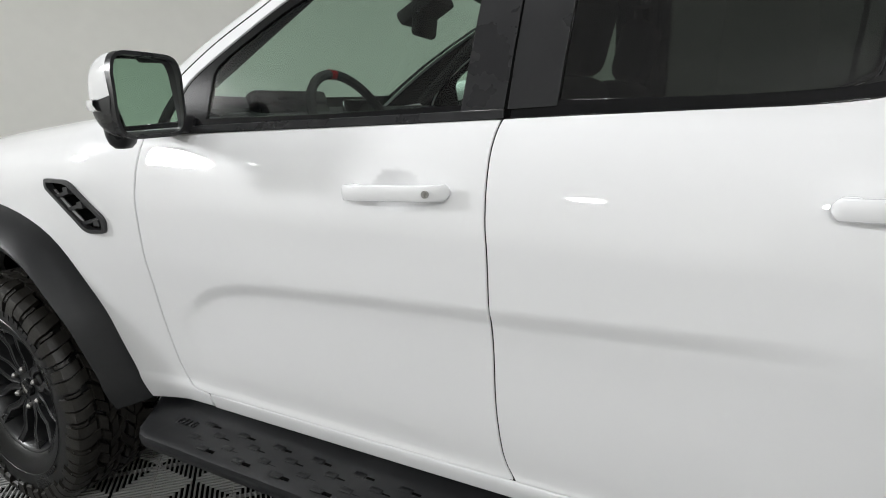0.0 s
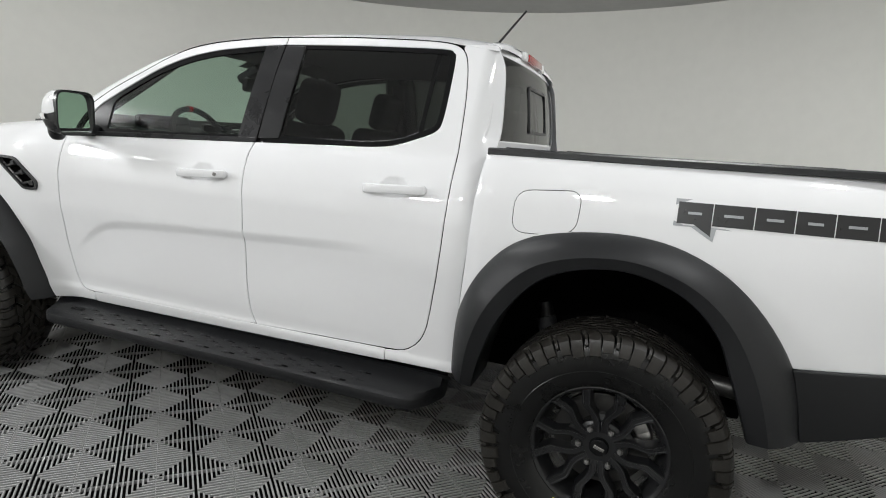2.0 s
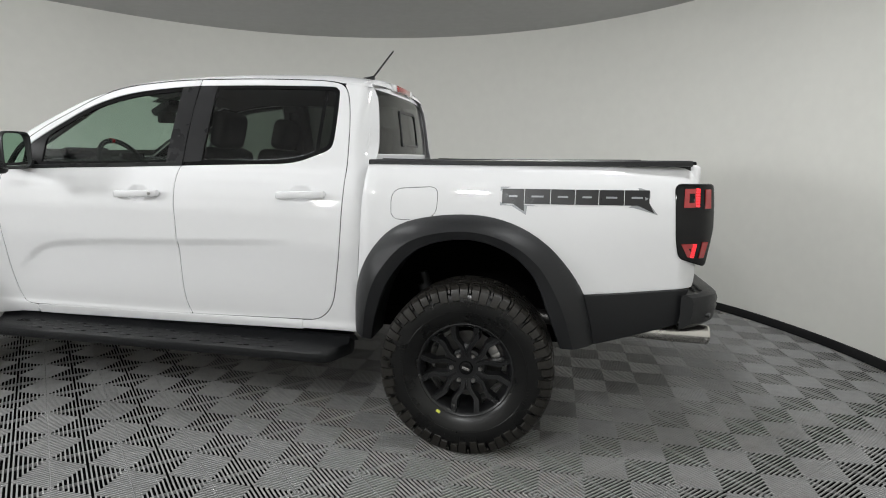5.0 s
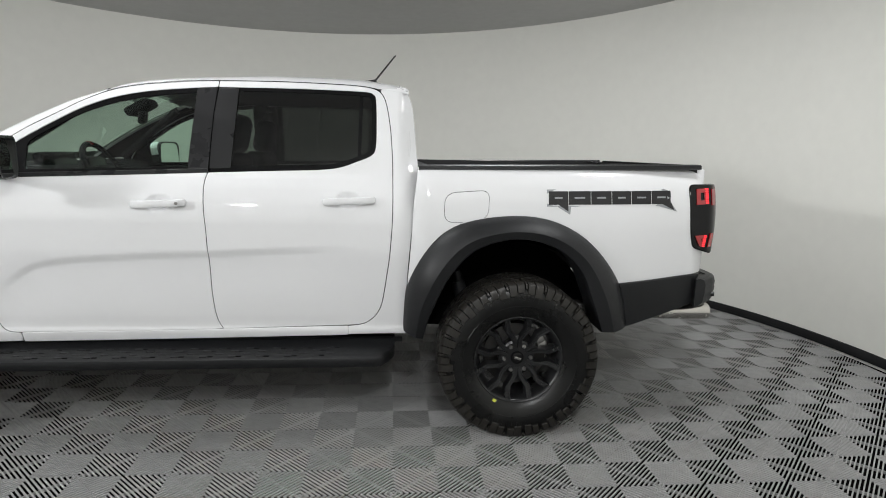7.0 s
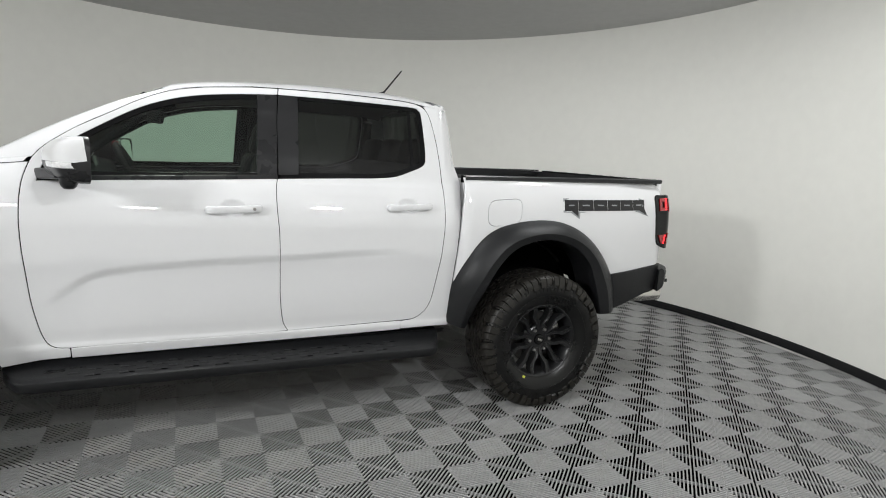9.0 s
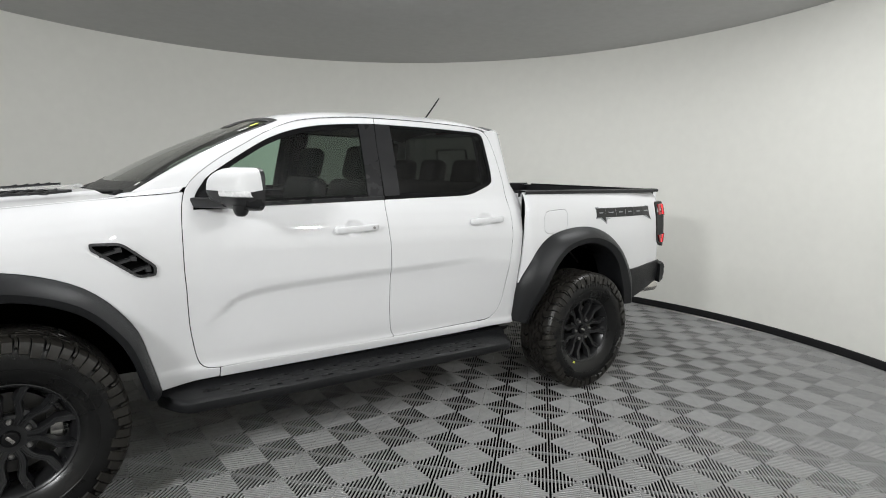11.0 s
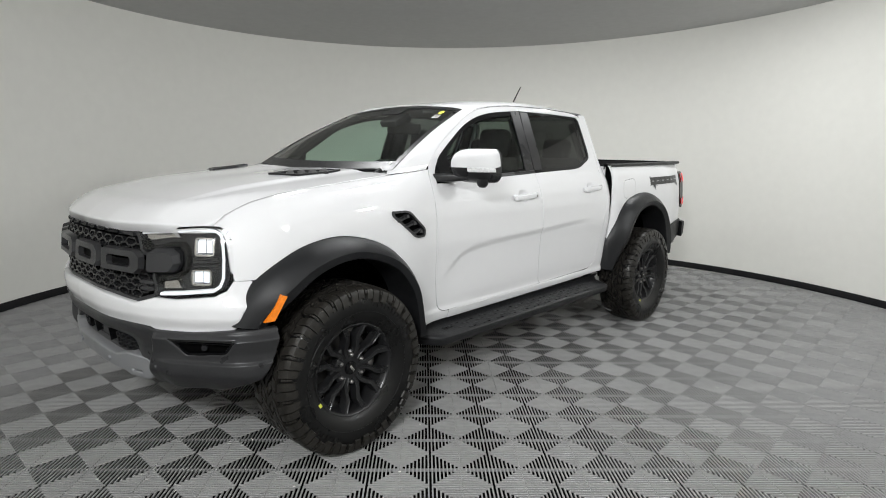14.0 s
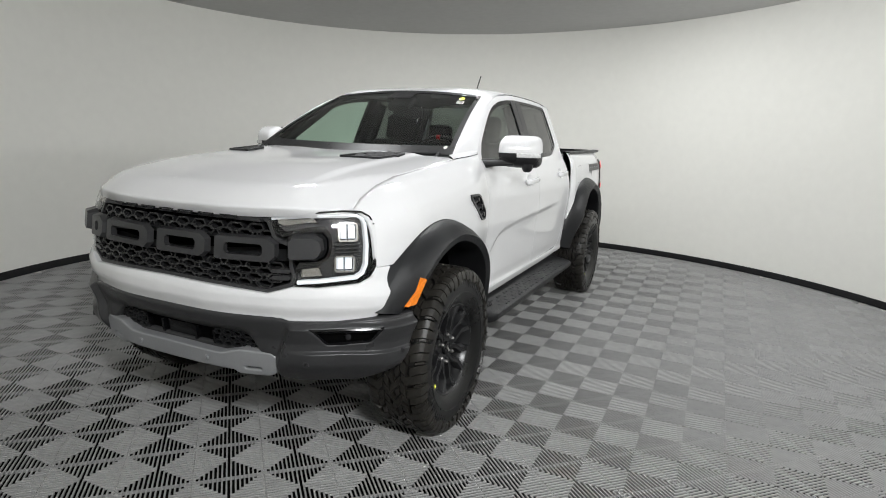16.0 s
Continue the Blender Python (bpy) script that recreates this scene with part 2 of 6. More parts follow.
def panel(name, outline, holes, fmap, step, bevel=0.003, depth=0.008, lines=((), ())):
    """A sheet over a curved surface, cut to an outline with holes, with rounded edges that turn inwards. fmap(u, v, d) gives the surface, d below it."""
    from mathutils.geometry import tessellate_polygon
    loops = [outline] + list(holes)
    flat = [p for loop in loops for p in loop]
    bm = bmesh.new()
    vs = [bm.verts.new((p[0], p[1], 0)) for p in flat]
    for tri in tessellate_polygon([[Vector((p[0], p[1], 0)) for p in loop] for loop in loops]):
        if len(set(tri)) == 3:
            try:
                bm.faces.new([vs[i] for i in tri])
            except ValueError:
                pass
    us, ws = [p[0] for p in outline], [p[1] for p in outline]
    for axis, (lo, hi), extra in ((0, (min(us), max(us)), lines[0]), (1, (min(ws), max(ws)), lines[1])):
        k = max(int(round((hi - lo) / step[axis])), 1)
        for c in [lo + (hi - lo) * i / k for i in range(1, k)] + list(extra):
            co, no = [0, 0, 0], [0, 0, 0]
            co[axis], no[axis] = c, 1
            bmesh.ops.bisect_plane(bm, geom=bm.verts[:] + bm.edges[:] + bm.faces[:], dist=1e-5, plane_co=co, plane_no=no)
    bmesh.ops.dissolve_degenerate(bm, dist=1e-5, edges=bm.edges)
    bmesh.ops.delete(bm, geom=[v for v in bm.verts if not v.link_faces], context="VERTS")
    bm.verts.index_update()
    uv = [(v.co.x, v.co.y) for v in bm.verts]
    away = {}
    rim = []
    for e in bm.edges:
        if len(e.link_faces) == 1:
            a, b = e.verts
            mid, cen = (a.co + b.co) / 2, e.link_faces[0].calc_center_median()
            d = b.co - a.co
            n = Vector((-d.y, d.x, 0)).normalized()
            if n.dot(mid - cen) < 0:
                n = -n
            rim.append((a.index, b.index))
            for w in (a, b):
                away[w.index] = away.get(w.index, Vector((0, 0, 0))) + n
    h = 1e-3

    def normal(u, v):
        p = fmap(u, v, 0)
        n = (fmap(u + h, v, 0) - fmap(u - h, v, 0)).cross(fmap(u, v + h, 0) - fmap(u, v - h, 0))
        n.normalize()
        return n if n.dot(p - fmap(u, v, 0.01)) > 0 else -n

    co = [fmap(u, v, 0) for u, v in uv]
    no = [normal(u, v) for u, v in uv]
    faces = []
    big = max(bm.faces, key=lambda f: f.calc_area())
    ids = [v.index for v in big.verts]
    n = (co[ids[1]] - co[ids[0]]).cross(co[ids[2]] - co[ids[0]])
    way = (1 if n.dot(no[ids[0]]) > 0 else -1) * (1 if area2([uv[k] for k in ids]) > 0 else -1)
    for f in bm.faces:
        ids = [v.index for v in f.verts]
        turns = area2([uv[k] for k in ids]) * way
        faces.append(ids if turns > 0 else ids[::-1])
    ring = {}
    for i, n in away.items():
        n = n.normalized() if n.length > 1e-6 else Vector((1, 0, 0))
        u, v = uv[i]
        out = fmap(u + n.x * 1e-3, v + n.y * 1e-3, 0) - co[i]
        out.normalize()
        ids = []
        for grow, d, mix in ((0.7 * bevel, 0.35 * bevel, 0.8), (bevel, bevel, 3.0), (bevel, bevel + depth, 20.0)):
            co.append(fmap(u + n.x * grow, v + n.y * grow, d))
            no.append((no[i] + out * mix).normalized())
            ids.append(len(co) - 1)
        ring[i] = [i] + ids
    for a, b in rim:
        for k in range(3):
            ids = [ring[a][k], ring[b][k], ring[b][k + 1], ring[a][k + 1]]
            n = (co[ids[1]] - co[ids[0]]).cross(co[ids[3]] - co[ids[0]])
            faces.append(ids if n.dot(no[ids[3]]) > 0 else ids[::-1])
    bm.free()
    me = bpy.data.meshes.new(name)
    me.from_pydata([tuple(c) for c in co], [], faces)
    me.polygons.foreach_set("use_smooth", [True] * len(me.polygons))
    me.normals_split_custom_set_from_vertices([tuple(n) for n in no])
    return me


def mirrored_panel(me):
    """The same sheet for the other side, with its smooth normals."""
    n = len(me.vertices)
    co = [tuple(v.co) for v in me.vertices]
    no = [None] * n
    for i, loop in enumerate(me.loops):
        no[loop.vertex_index] = tuple(me.corner_normals[i].vector)
    faces = [list(p.vertices)[::-1] for p in me.polygons]
    other = bpy.data.meshes.new(me.name)
    other.from_pydata([(x, -y, z) for x, y, z in co], [], faces)
    other.polygons.foreach_set("use_smooth", [True] * len(faces))
    other.normals_split_custom_set_from_vertices([(a, -b, c) if (a, b, c) else (0, 0, 1) for a, b, c in [q or (0, 0, 1) for q in no]])
    for m in me.materials:
        other.materials.append(m)
    return other


def merge(bm, other):
    me = bpy.data.meshes.new("piece")
    other.to_mesh(me)
    other.free()
    bm.from_mesh(me)
    bpy.data.meshes.remove(me)


def add_box(bm, c, s, r=0.0, m=None, seg=2):
    """A box with rounded edges: centre, size, radius, and a turn about its centre."""
    b = bmesh.new()
    bmesh.ops.create_cube(b, size=1)
    for v in b.verts:
        v.co = Vector((v.co.x * s[0], v.co.y * s[1], v.co.z * s[2]))
    if r > 0:
        bmesh.ops.bevel(b, geom=b.edges[:], offset=r, segments=seg, profile=0.5, affect="EDGES")
    bmesh.ops.transform(b, matrix=Matrix.Translation(c) @ (m or Matrix.Identity(4)), verts=b.verts)
    merge(bm, b)


def add_rod(bm, p0, p1, r0, r1=None, seg=12):
    """A round rod from one point to another."""
    p0, p1, r1 = Vector(p0), Vector(p1), r0 if r1 is None else r1
    b = bmesh.new()
    bmesh.ops.create_cone(b, segments=seg, radius1=r0, radius2=r1, depth=(p1 - p0).length, cap_ends=True)
    q = (p1 - p0).to_track_quat("Z", "Y").to_matrix().to_4x4()
    bmesh.ops.transform(b, matrix=Matrix.Translation((p0 + p1) / 2) @ q, verts=b.verts)
    merge(bm, b)


def add_revolve(bm, profile, seg=64, closed=False):
    """A profile of (radius, y) turned about the y axis."""
    rings = []
    for k in range(seg):
        a = 2 * math.pi * k / seg
        rings.append([bm.verts.new((r * math.cos(a), y, r * math.sin(a))) for r, y in profile])
    n = len(profile)
    for k in range(seg):
        a, b = rings[k], rings[(k + 1) % seg]
        for i in range(n if closed else n - 1):
            j = (i + 1) % n
            bm.faces.new((a[i], b[i], b[j], a[j]))


def add_loft(bm, rows, closed_u=False, caps=False):
    """A skin over rows of points."""
    vs = [[bm.verts.new(p) for p in row] for row in rows]
    n = len(rows[0])
    for a, b in zip(vs, vs[1:]):
        for i in range(n if closed_u else n - 1):
            j = (i + 1) % n
            bm.faces.new((a[i], a[j], b[j], b[i]))
    if caps:
        bm.faces.new(vs[0][::-1])
        bm.faces.new(vs[-1])


def add_prism(bm, outline, fmap, d0, d1, taper=0.0):
    """An outline pushed from depth d1 up to d0 over a surface; its top face is smaller by taper."""
    top = inset(outline, taper) if taper else outline
    a = [bm.verts.new(fmap(u, v, d0)) for u, v in top]
    b = [bm.verts.new(fmap(u, v, d1)) for u, v in outline]
    k = len(a)
    bm.faces.new(a)
    for i in range(k):
        j = (i + 1) % k
        bm.faces.new((a[i], b[i], b[j], a[j]))


def add_ring(bm, outline, inner, fmap, d0, d1):
    """A raised band between two outlines of equally many points."""
    k = len(outline)
    a, b = [bm.verts.new(fmap(u, v, d0)) for u, v in outline], [bm.verts.new(fmap(u, v, d0)) for u, v in inner]
    c, d = [bm.verts.new(fmap(u, v, d1)) for u, v in outline], [bm.verts.new(fmap(u, v, d1)) for u, v in inner]
    for i in range(k):
        j = (i + 1) % k
        bm.faces.new((a[i], a[j], b[j], b[i]))
        bm.faces.new((a[i], c[i], c[j], a[j]))
        bm.faces.new((b[i], b[j], d[j], d[i]))


def empty(name):
    ob = new(name)
    ob.empty_display_size = 0.2
    return ob
# ---- room: a rounded photo booth ----
ROOM = Vector((1.896, -0.217, 0))
RADIUS = 4.21


def wall_radius(a):
    """Round on the far side, wider behind the camera."""
    a = (math.degrees(a) + 90) % 360 - 90
    if -62 <= a <= 140:
        return RADIUS
    t = (a - 140) / (360 - 202) if a > 140 else (a + 360 - 140) / (360 - 202)
    return RADIUS + 1.7 * math.sin(math.pi * t) ** 2


def wall_point(a, z, out=0.0):
    r = wall_radius(a) + out
    return Vector((ROOM.x + r * math.cos(a), ROOM.y + r * math.sin(a), z))


def ceiling_height(x, y):
    return 3.06 + 0.008 * (x - 6) - 0.036 * y


N = 180
turn = [2 * math.pi * k / N for k in range(N + 1)]
bm = bmesh.new()
rows = []
for out, top in ((0, False), (0, True), (0.12, True), (0.12, False)):
    row = []
    for a in turn[:-1]:
        p = wall_point(a, 0, out)
        row.append(Vector((p.x, p.y, ceiling_height(p.x, p.y) - 0.0015 if top else -0.03)))
    rows.append(row)
rows.append(rows[0])
add_loft(bm, rows, closed_u=True)
bmesh.ops.remove_doubles(bm, verts=bm.verts, dist=1e-5)
tagged(part("wall_round", bm, WALL), "smooth curved off-white booth wall", "wall", kind="structure")

bm = bmesh.new()
prof = ((-0.001, 0.0), (-0.012, 0.004), (-0.013, 0.066), (-0.009, 0.075), (0.002, 0.077))
add_loft(bm, [[wall_point(a, z, out) for a in turn] for out, z in prof])
tagged(part("baseboard", bm, BASE), "black rubber baseboard along the curved wall", "baseboard", kind="structure")

bm = bmesh.new()
for dz, flip in ((0.0, 1), (0.10, 0)):
    ring = []
    for a in turn[:-1]:
        p = wall_point(a, 0, 0.12)
        ring.append(bm.verts.new((p.x, p.y, ceiling_height(p.x, p.y) + dz)))
    bm.faces.new(ring[::-1] if flip else ring)
    if flip:
        low = ring
for i in range(N):
    j = (i + 1) % N
    bm.faces.new((low[i], low[j], ring[j], ring[i]))
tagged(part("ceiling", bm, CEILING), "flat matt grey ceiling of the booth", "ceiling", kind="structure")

# thin joints where the wall sheets meet
bm = bmesh.new()
for deg in (-22.5,):
    a = math.radians(deg)
    add_loft(bm, [[wall_point(a + w, z, -0.0015) for z in (0.08, 1.0, 1.9, 2.6)] for w in (-0.0006, 0.0006)])
tagged(part("trim", bm, WALL), "fine vertical joint in the off-white wall", "trim", kind="structure")

# floor: ribbed plastic tiles over a dark base
bm = bmesh.new()
ring = [bm.verts.new(wall_point(a, -0.019, 0.06)) for a in turn[:-1]]
bm.faces.new(ring)
low = [bm.verts.new((v.co.x, v.co.y, -0.06)) for v in ring]
bm.faces.new(low[::-1])
for i in range(N):
    j = (i + 1) % N
    bm.faces.new((ring[i], low[i], low[j], ring[j]))
floor = tagged(part("floor", bm, GAP), "grey ribbed plastic floor tiles in a checker", "floor", kind="structure")

SQ = 0.2
RIBS = 16


def add_ribs(vs, fs, x0, y0, across, keep=None):
    """The ribs of one square: straight bars on the diagonal, cut by its edges, with one brace beneath them."""
    d = Vector((1, 1, 0)).normalized() if across else Vector((1, -1, 0)).normalized()
    e = Vector((-d.y, d.x, 0))
    c = Vector((x0 + SQ / 2, y0 + SQ / 2, 0))
    half = SQ / math.sqrt(2)
    pitch = 2 * half / RIBS

    def rib(u, w, side):
        """Half a rib: a flat slat with chamfered edges, from the middle notch to the square's edge."""
        if keep and not keep(c + d * u):
            return
        n = len(vs)
        for k, z in ((w - 0.0009, 0.0), (w, -0.0009), (w - 0.0003, -0.0072)):
            for v, far in ((u - k, False), (u - k, True), (u + k, True), (u + k, False)):
                q = c + d * v + e * (side * (max(half - abs(v), 0.002) if far else 0.0018))
                vs.append((q.x, q.y, z))
        quads = [(0, 1, 2, 3)]
        for r in (0, 4):
            quads += [(r + a, r + 4 + a, r + 4 + (a + 1) % 4, r + (a + 1) % 4) for a in range(4)]
        for f in quads:
            fs.append(tuple(n + k for k in (f if side < 0 else f[::-1])))

    def bar(u0, u1, top, bottom, w):
        n = len(vs)
        for z in (top, bottom):
            for u, s in ((u0, -w), (u0, w), (u1, w), (u1, -w)):
                q = c + d * u + e * s
                vs.append((q.x, q.y, z))
        fs.extend([(n + 3, n + 2, n + 1, n), (n, n + 1, n + 5, n + 4), (n + 1, n + 2, n + 6, n + 5), (n + 2, n + 3, n + 7, n + 6), (n + 3, n, n + 4, n + 7)])

    for k in range(RIBS):
        u = -half + (k + 0.5) * pitch
        for side in (-1, 1):
            rib(u, 0.19 * pitch, side)
    if not keep or keep(c):
        bar(-half + 0.006, half - 0.006, -0.0035, -0.018, 0.0014)


GX, GY = 0.035, -0.036


def parity(i, j):
    return (i + j) % 2 == 0


def tile_mesh():
    vs, fs = [], []
    for i in (0, 1):
        for j in (0, 1):
            add_ribs(vs, fs, i * SQ, j * SQ, parity(i, j))
    me = bpy.data.meshes.new("floor_tile")
    me.from_pydata(vs, [], fs)
    me.materials.append(TILE)
    return me


TILE_MESH = tile_mesh()
cells, rest = [], []
for i in range(-28, 30, 2):
    for j in range(-34, 26, 2):
        x, y = GX + i * SQ, GY + j * SQ
        corners = [Vector((x + a, y + b, 0)) for a in (0, 0.4) for b in (0, 0.4)]
        inside = [(p - ROOM).length < wall_radius(math.atan2(p.y - ROOM.y, p.x - ROOM.x)) - 0.02 for p in corners]
        if all(inside):
            cells.append((math.hypot(x - 1.2, (y + 1.6) * 0.9), x, y))
        elif any(inside):
            rest.append((x, y))
cells.sort()
for _, x, y in cells[:300]:
    ob = new("floor_tile", TILE_MESH)
    ob.location = (x, y, 0)
    ob.parent = floor
rest += [(x, y) for _, x, y in cells[300:]]
vs, fs = [], []
for x, y in rest:
    for i in (0, 1):
        for j in (0, 1):
            add_ribs(vs, fs, x + i * SQ, y + j * SQ, parity(i, j), lambda p: (p - ROOM).length < wall_radius(math.atan2(p.y - ROOM.y, p.x - ROOM.x)) + 0.03)
me = bpy.data.meshes.new("floor_tile_edge")
me.from_pydata(vs, [], fs)
me.materials.append(TILE)
ob = new("floor_tile_edge", me)
ob.parent = floor
tagged(ob, "trimmed ribbed floor tiles along the wall", kind="stuff")
# ---- pickup truck: front axle at x = 0, front towards -x, driver's side at -y ----
truck = tagged(empty("pickup_truck"), "white double-cab off-road pickup truck with black flares", "truck")

CAB_Z = curve((0.44, 0.785), (0.50, 0.812), (0.535, 0.820), (0.56, 0.815), (0.62, 0.822), (0.72, 0.832), (0.85, 0.846), (0.96, 0.858), (1.08, 0.858), (1.17, 0.844), (1.25, 0.818), (1.30, 0.793), (1.335, 0.772), (1.45, 0.730), (1.60, 0.669), (1.74, 0.609), (1.80, 0.580))
FEN_Z = curve((-0.90, 0.862), (-0.50, 0.892), (-0.30, 0.896), (-0.20, 0.892), (-0.13, 0.878), (-0.08, 0.853), (-0.045, 0.822), (-0.02, 0.785), (0.0, 0.735), (0.02, 0.66))
HOOD_EDGE = curve((-0.72, 1.09), (-0.65, 1.137), (-0.60, 1.166), (-0.55, 1.191), (-0.48, 1.217), (-0.37, 1.244), (-0.17, 1.271), (0.05, 1.296), (0.38, 1.331), (0.60, 1.352), (0.80, 1.38))
TAPER = curve((-0.80, 0.33), (-0.63, 0.125), (-0.56, 0.074), (-0.50, 0.046), (-0.40, 0.018), (-0.25, 0.002), (-0.10, 0.0))
BED_Z = curve((0.45, 0.850), (0.80, 0.882), (1.05, 0.884), (1.20, 0.874), (1.28, 0.856), (1.34, 0.828), (1.37, 0.803), (1.40, 0.770))
CREASE = curve((0.70, 0.72), (0.766, 0.785), (0.835, 0.838), (0.906, 0.882), (1.027, 0.909), (1.283, 0.930), (1.72, 0.950), (2.32, 0.978), (2.6, 0.985))
HANDLES = ((1.503, 1.180), (2.405, 1.205))


def cab_half(x, z):
    h = CAB_Z(z)
    c = CREASE(x)
    a = ease(0.70, 0.90, x) * (1 - ease(2.05, 2.50, x))
    h -= a * 0.011 * ease(-0.006, 0.042, c - z) * (1 - ease(0.03, 0.30, c - z))
    for hx, hz in HANDLES:
        q = ((x - hx) / 0.062) ** 2 + ((z - hz) / 0.045) ** 2
        if q < 1:
            h -= 0.016 * (1 - q) ** 1.3
    if x > 2.64:
        h -= (0.028 + 0.057 * ease(1.33, 1.47, z)) * ((x - 2.64) / 0.10) ** 2
    return h


def half_width(x, z):
    if x > 0.72:
        return cab_half(x, z)
    f = FEN_Z(z - HOOD_EDGE(x)) - TAPER(x)
    w = ease(0.36, 0.72, x)
    return f * (1 - w) + cab_half(x, z) * w


def bed_half(x, z):
    h = BED_Z(z) - 0.060 * ease(3.8, 4.35, x)
    if x > 4.20:
        h -= 0.045 * ((x - 4.20) / 0.09) ** 2
    if x < 2.79:
        h -= 0.02 * ((2.79 - x) / 0.06) ** 2
    return h


def side(x, z, d):
    return Vector((x, -(half_width(x, z) - d), z))


def bedside(x, z, d):
    return Vector((x, -(bed_half(x, z) - d), z))


def both(name, me, mat, parent=None, label="", sheet=True):
    """A part for the driver's side and the same for the other side."""
    me.materials.append(mat)
    a = part(name, me, mat, parent or truck, label)
    other = mirrored_panel(me) if sheet else mirrored(me)
    b = part(name, other, mat, parent or truck, label)
    return a, b


def finished(bm, name, angle=35):
    bmesh.ops.recalc_face_normals(bm, faces=bm.faces)
    me = bpy.data.meshes.new(name)
    bm.to_mesh(me)
    bm.free()
    shade(me, angle)
    return me


def under(pair, name, me, mat, label="", sheet=True):
    """A sub-part for each of a pair of parts."""
    me.materials.append(mat)
    part(name, me, mat, pair[0], label)
    part(name, mirrored_panel(me) if sheet else mirrored(me), mat, pair[1], label)


# outlines on the side, as x and z
DOOR_TOP = spl([(1.743, 1.783), (1.610, 1.777), (1.500, 1.767), (1.366, 1.751), (1.234, 1.722), (1.106, 1.668), (0.983, 1.598), (0.862, 1.528), (0.797, 1.483)], 4)
DOOR_FRONT = spl([(0.797, 1.483), (0.736, 1.435), (0.691, 1.383), (0.668, 1.321), (0.656, 1.249), (0.652, 1.143), (0.655, 1.020), (0.663, 0.918), (0.676, 0.757), (0.695, 0.647), (0.709, 0.591), (0.727, 0.555), (0.761, 0.535), (0.812, 0.530)], 3)
DOOR_BASE = [(1.1, 0.533), (1.45, 0.537), (1.777, 0.543)]
DOOR_SPLIT = spl([(1.777, 0.543), (1.757, 0.574), (1.744, 0.625), (1.733, 0.729), (1.730, 0.848), (1.726, 0.963), (1.721, 1.074), (1.714, 1.140), (1.709, 1.247), (1.713, 1.300), (1.721, 1.327)], 3)
PILLAR_SPLIT = [(1.721, 1.327), (1.722, 1.451), (1.728, 1.619), (1.739, 1.748), (1.743, 1.783)]
BELT_F = [(1.721, 1.327), (1.54, 1.319), (1.279, 1.308), (1.023, 1.298), (0.80, 1.288), (0.712, 1.284)]
WIN_FRONT = spl([(0.712, 1.284), (0.728, 1.345), (0.765, 1.400), (0.810, 1.446), (0.988, 1.562), (1.111, 1.631), (1.238, 1.680), (1.370, 1.711), (1.504, 1.729), (1.646, 1.742), (1.739, 1.748)], 3)
REAR_TOP = spl([(1.743, 1.783), (2.058, 1.788), (2.344, 1.783), (2.459, 1.777), (2.532, 1.763), (2.571, 1.731), (2.592, 1.673), (2.607, 1.586), (2.616, 1.500), (2.623, 1.359), (2.624, 1.139), (2.612, 0.941), (2.596, 0.821), (2.585, 0.745), (2.570, 0.669), (2.542, 0.614), (2.498, 0.575), (2.455, 0.561)], 3)
REAR_BASE = [(2.354, 0.557), (2.068, 0.550), (1.777, 0.543)]
WIN_REAR = spl([(1.721, 1.327), (2.078, 1.342), (2.250, 1.349), (2.355, 1.362), (2.438, 1.391), (2.515, 1.425), (2.536, 1.469), (2.538, 1.584), (2.533, 1.710), (2.518, 1.735), (2.489, 1.746), (2.344, 1.750), (2.059, 1.752), (1.739, 1.748)], 3)

fine = ([1.503 + 0.011 * k for k in range(-7, 8)], [1.180 + 0.009 * k for k in range(-6, 7)] + [0.80 + 0.012 * k for k in range(0, 14)])
outline = inset(DOOR_TOP + DOOR_FRONT[1:] + DOOR_BASE + DOOR_SPLIT[1:] + BELT_F[1:] + WIN_FRONT[1:], 0.0046)
front_doors = both("front_door", panel("front_door", outline, [], side, (0.035, 0.025), lines=fine), PAINT, label="glossy white front door")
fine = ([2.405 + 0.011 * k for k in range(-7, 8)], [1.205 + 0.009 * k for k in range(-6, 7)] + [0.86 + 0.012 * k for k in range(0, 12)])
outline = inset(REAR_TOP + REAR_BASE + DOOR_SPLIT[1:] + WIN_REAR[1:], 0.0046)
rear_doors = both("rear_door", panel("rear_door", outline, [], side, (0.035, 0.025), lines=fine), PAINT, label="glossy white rear door")

# window trims and panes
GLASS_F = spl([(0.868, 1.325), (0.866, 1.400), (0.878, 1.462), (0.990, 1.538), (1.110, 1.606), (1.240, 1.655), (1.370, 1.687), (1.504, 1.707), (1.638, 1.722)], 3) + [(1.630, 1.55), (1.622, 1.352), (1.279, 1.336)]
outline = inset(BELT_F + WIN_FRONT[1:-1] + PILLAR_SPLIT[1:4][::-1], 0.001)
set_in = lambda x, z, d: side(x, z, d + 0.006)
under(front_doors, "window_trim", panel("window_trim", outline, [GLASS_F], set_in, (0.05, 0.04), bevel=0.002, depth=0.012), GLOSSBLACK, "black window surround")
under(front_doors, "window_pane", panel("window_pane", inset(GLASS_F, -0.004), [], lambda x, z, d: side(x, z, d + 0.011), (0.05, 0.04), bevel=0.0005, depth=0.001), SIDEGLASS, "green-tinted side glass")
PILLAR = [(1.640, 1.738), (1.624, 1.342), (1.717, 1.346), (1.724, 1.619), (1.734, 1.744)]
under(front_doors, "pillar_cover", panel("pillar_cover", PILLAR, [], lambda x, z, d: side(x, z, d + 0.002), (0.03, 0.04), bevel=0.002, depth=0.008), SATIN, "satin black pillar cover")
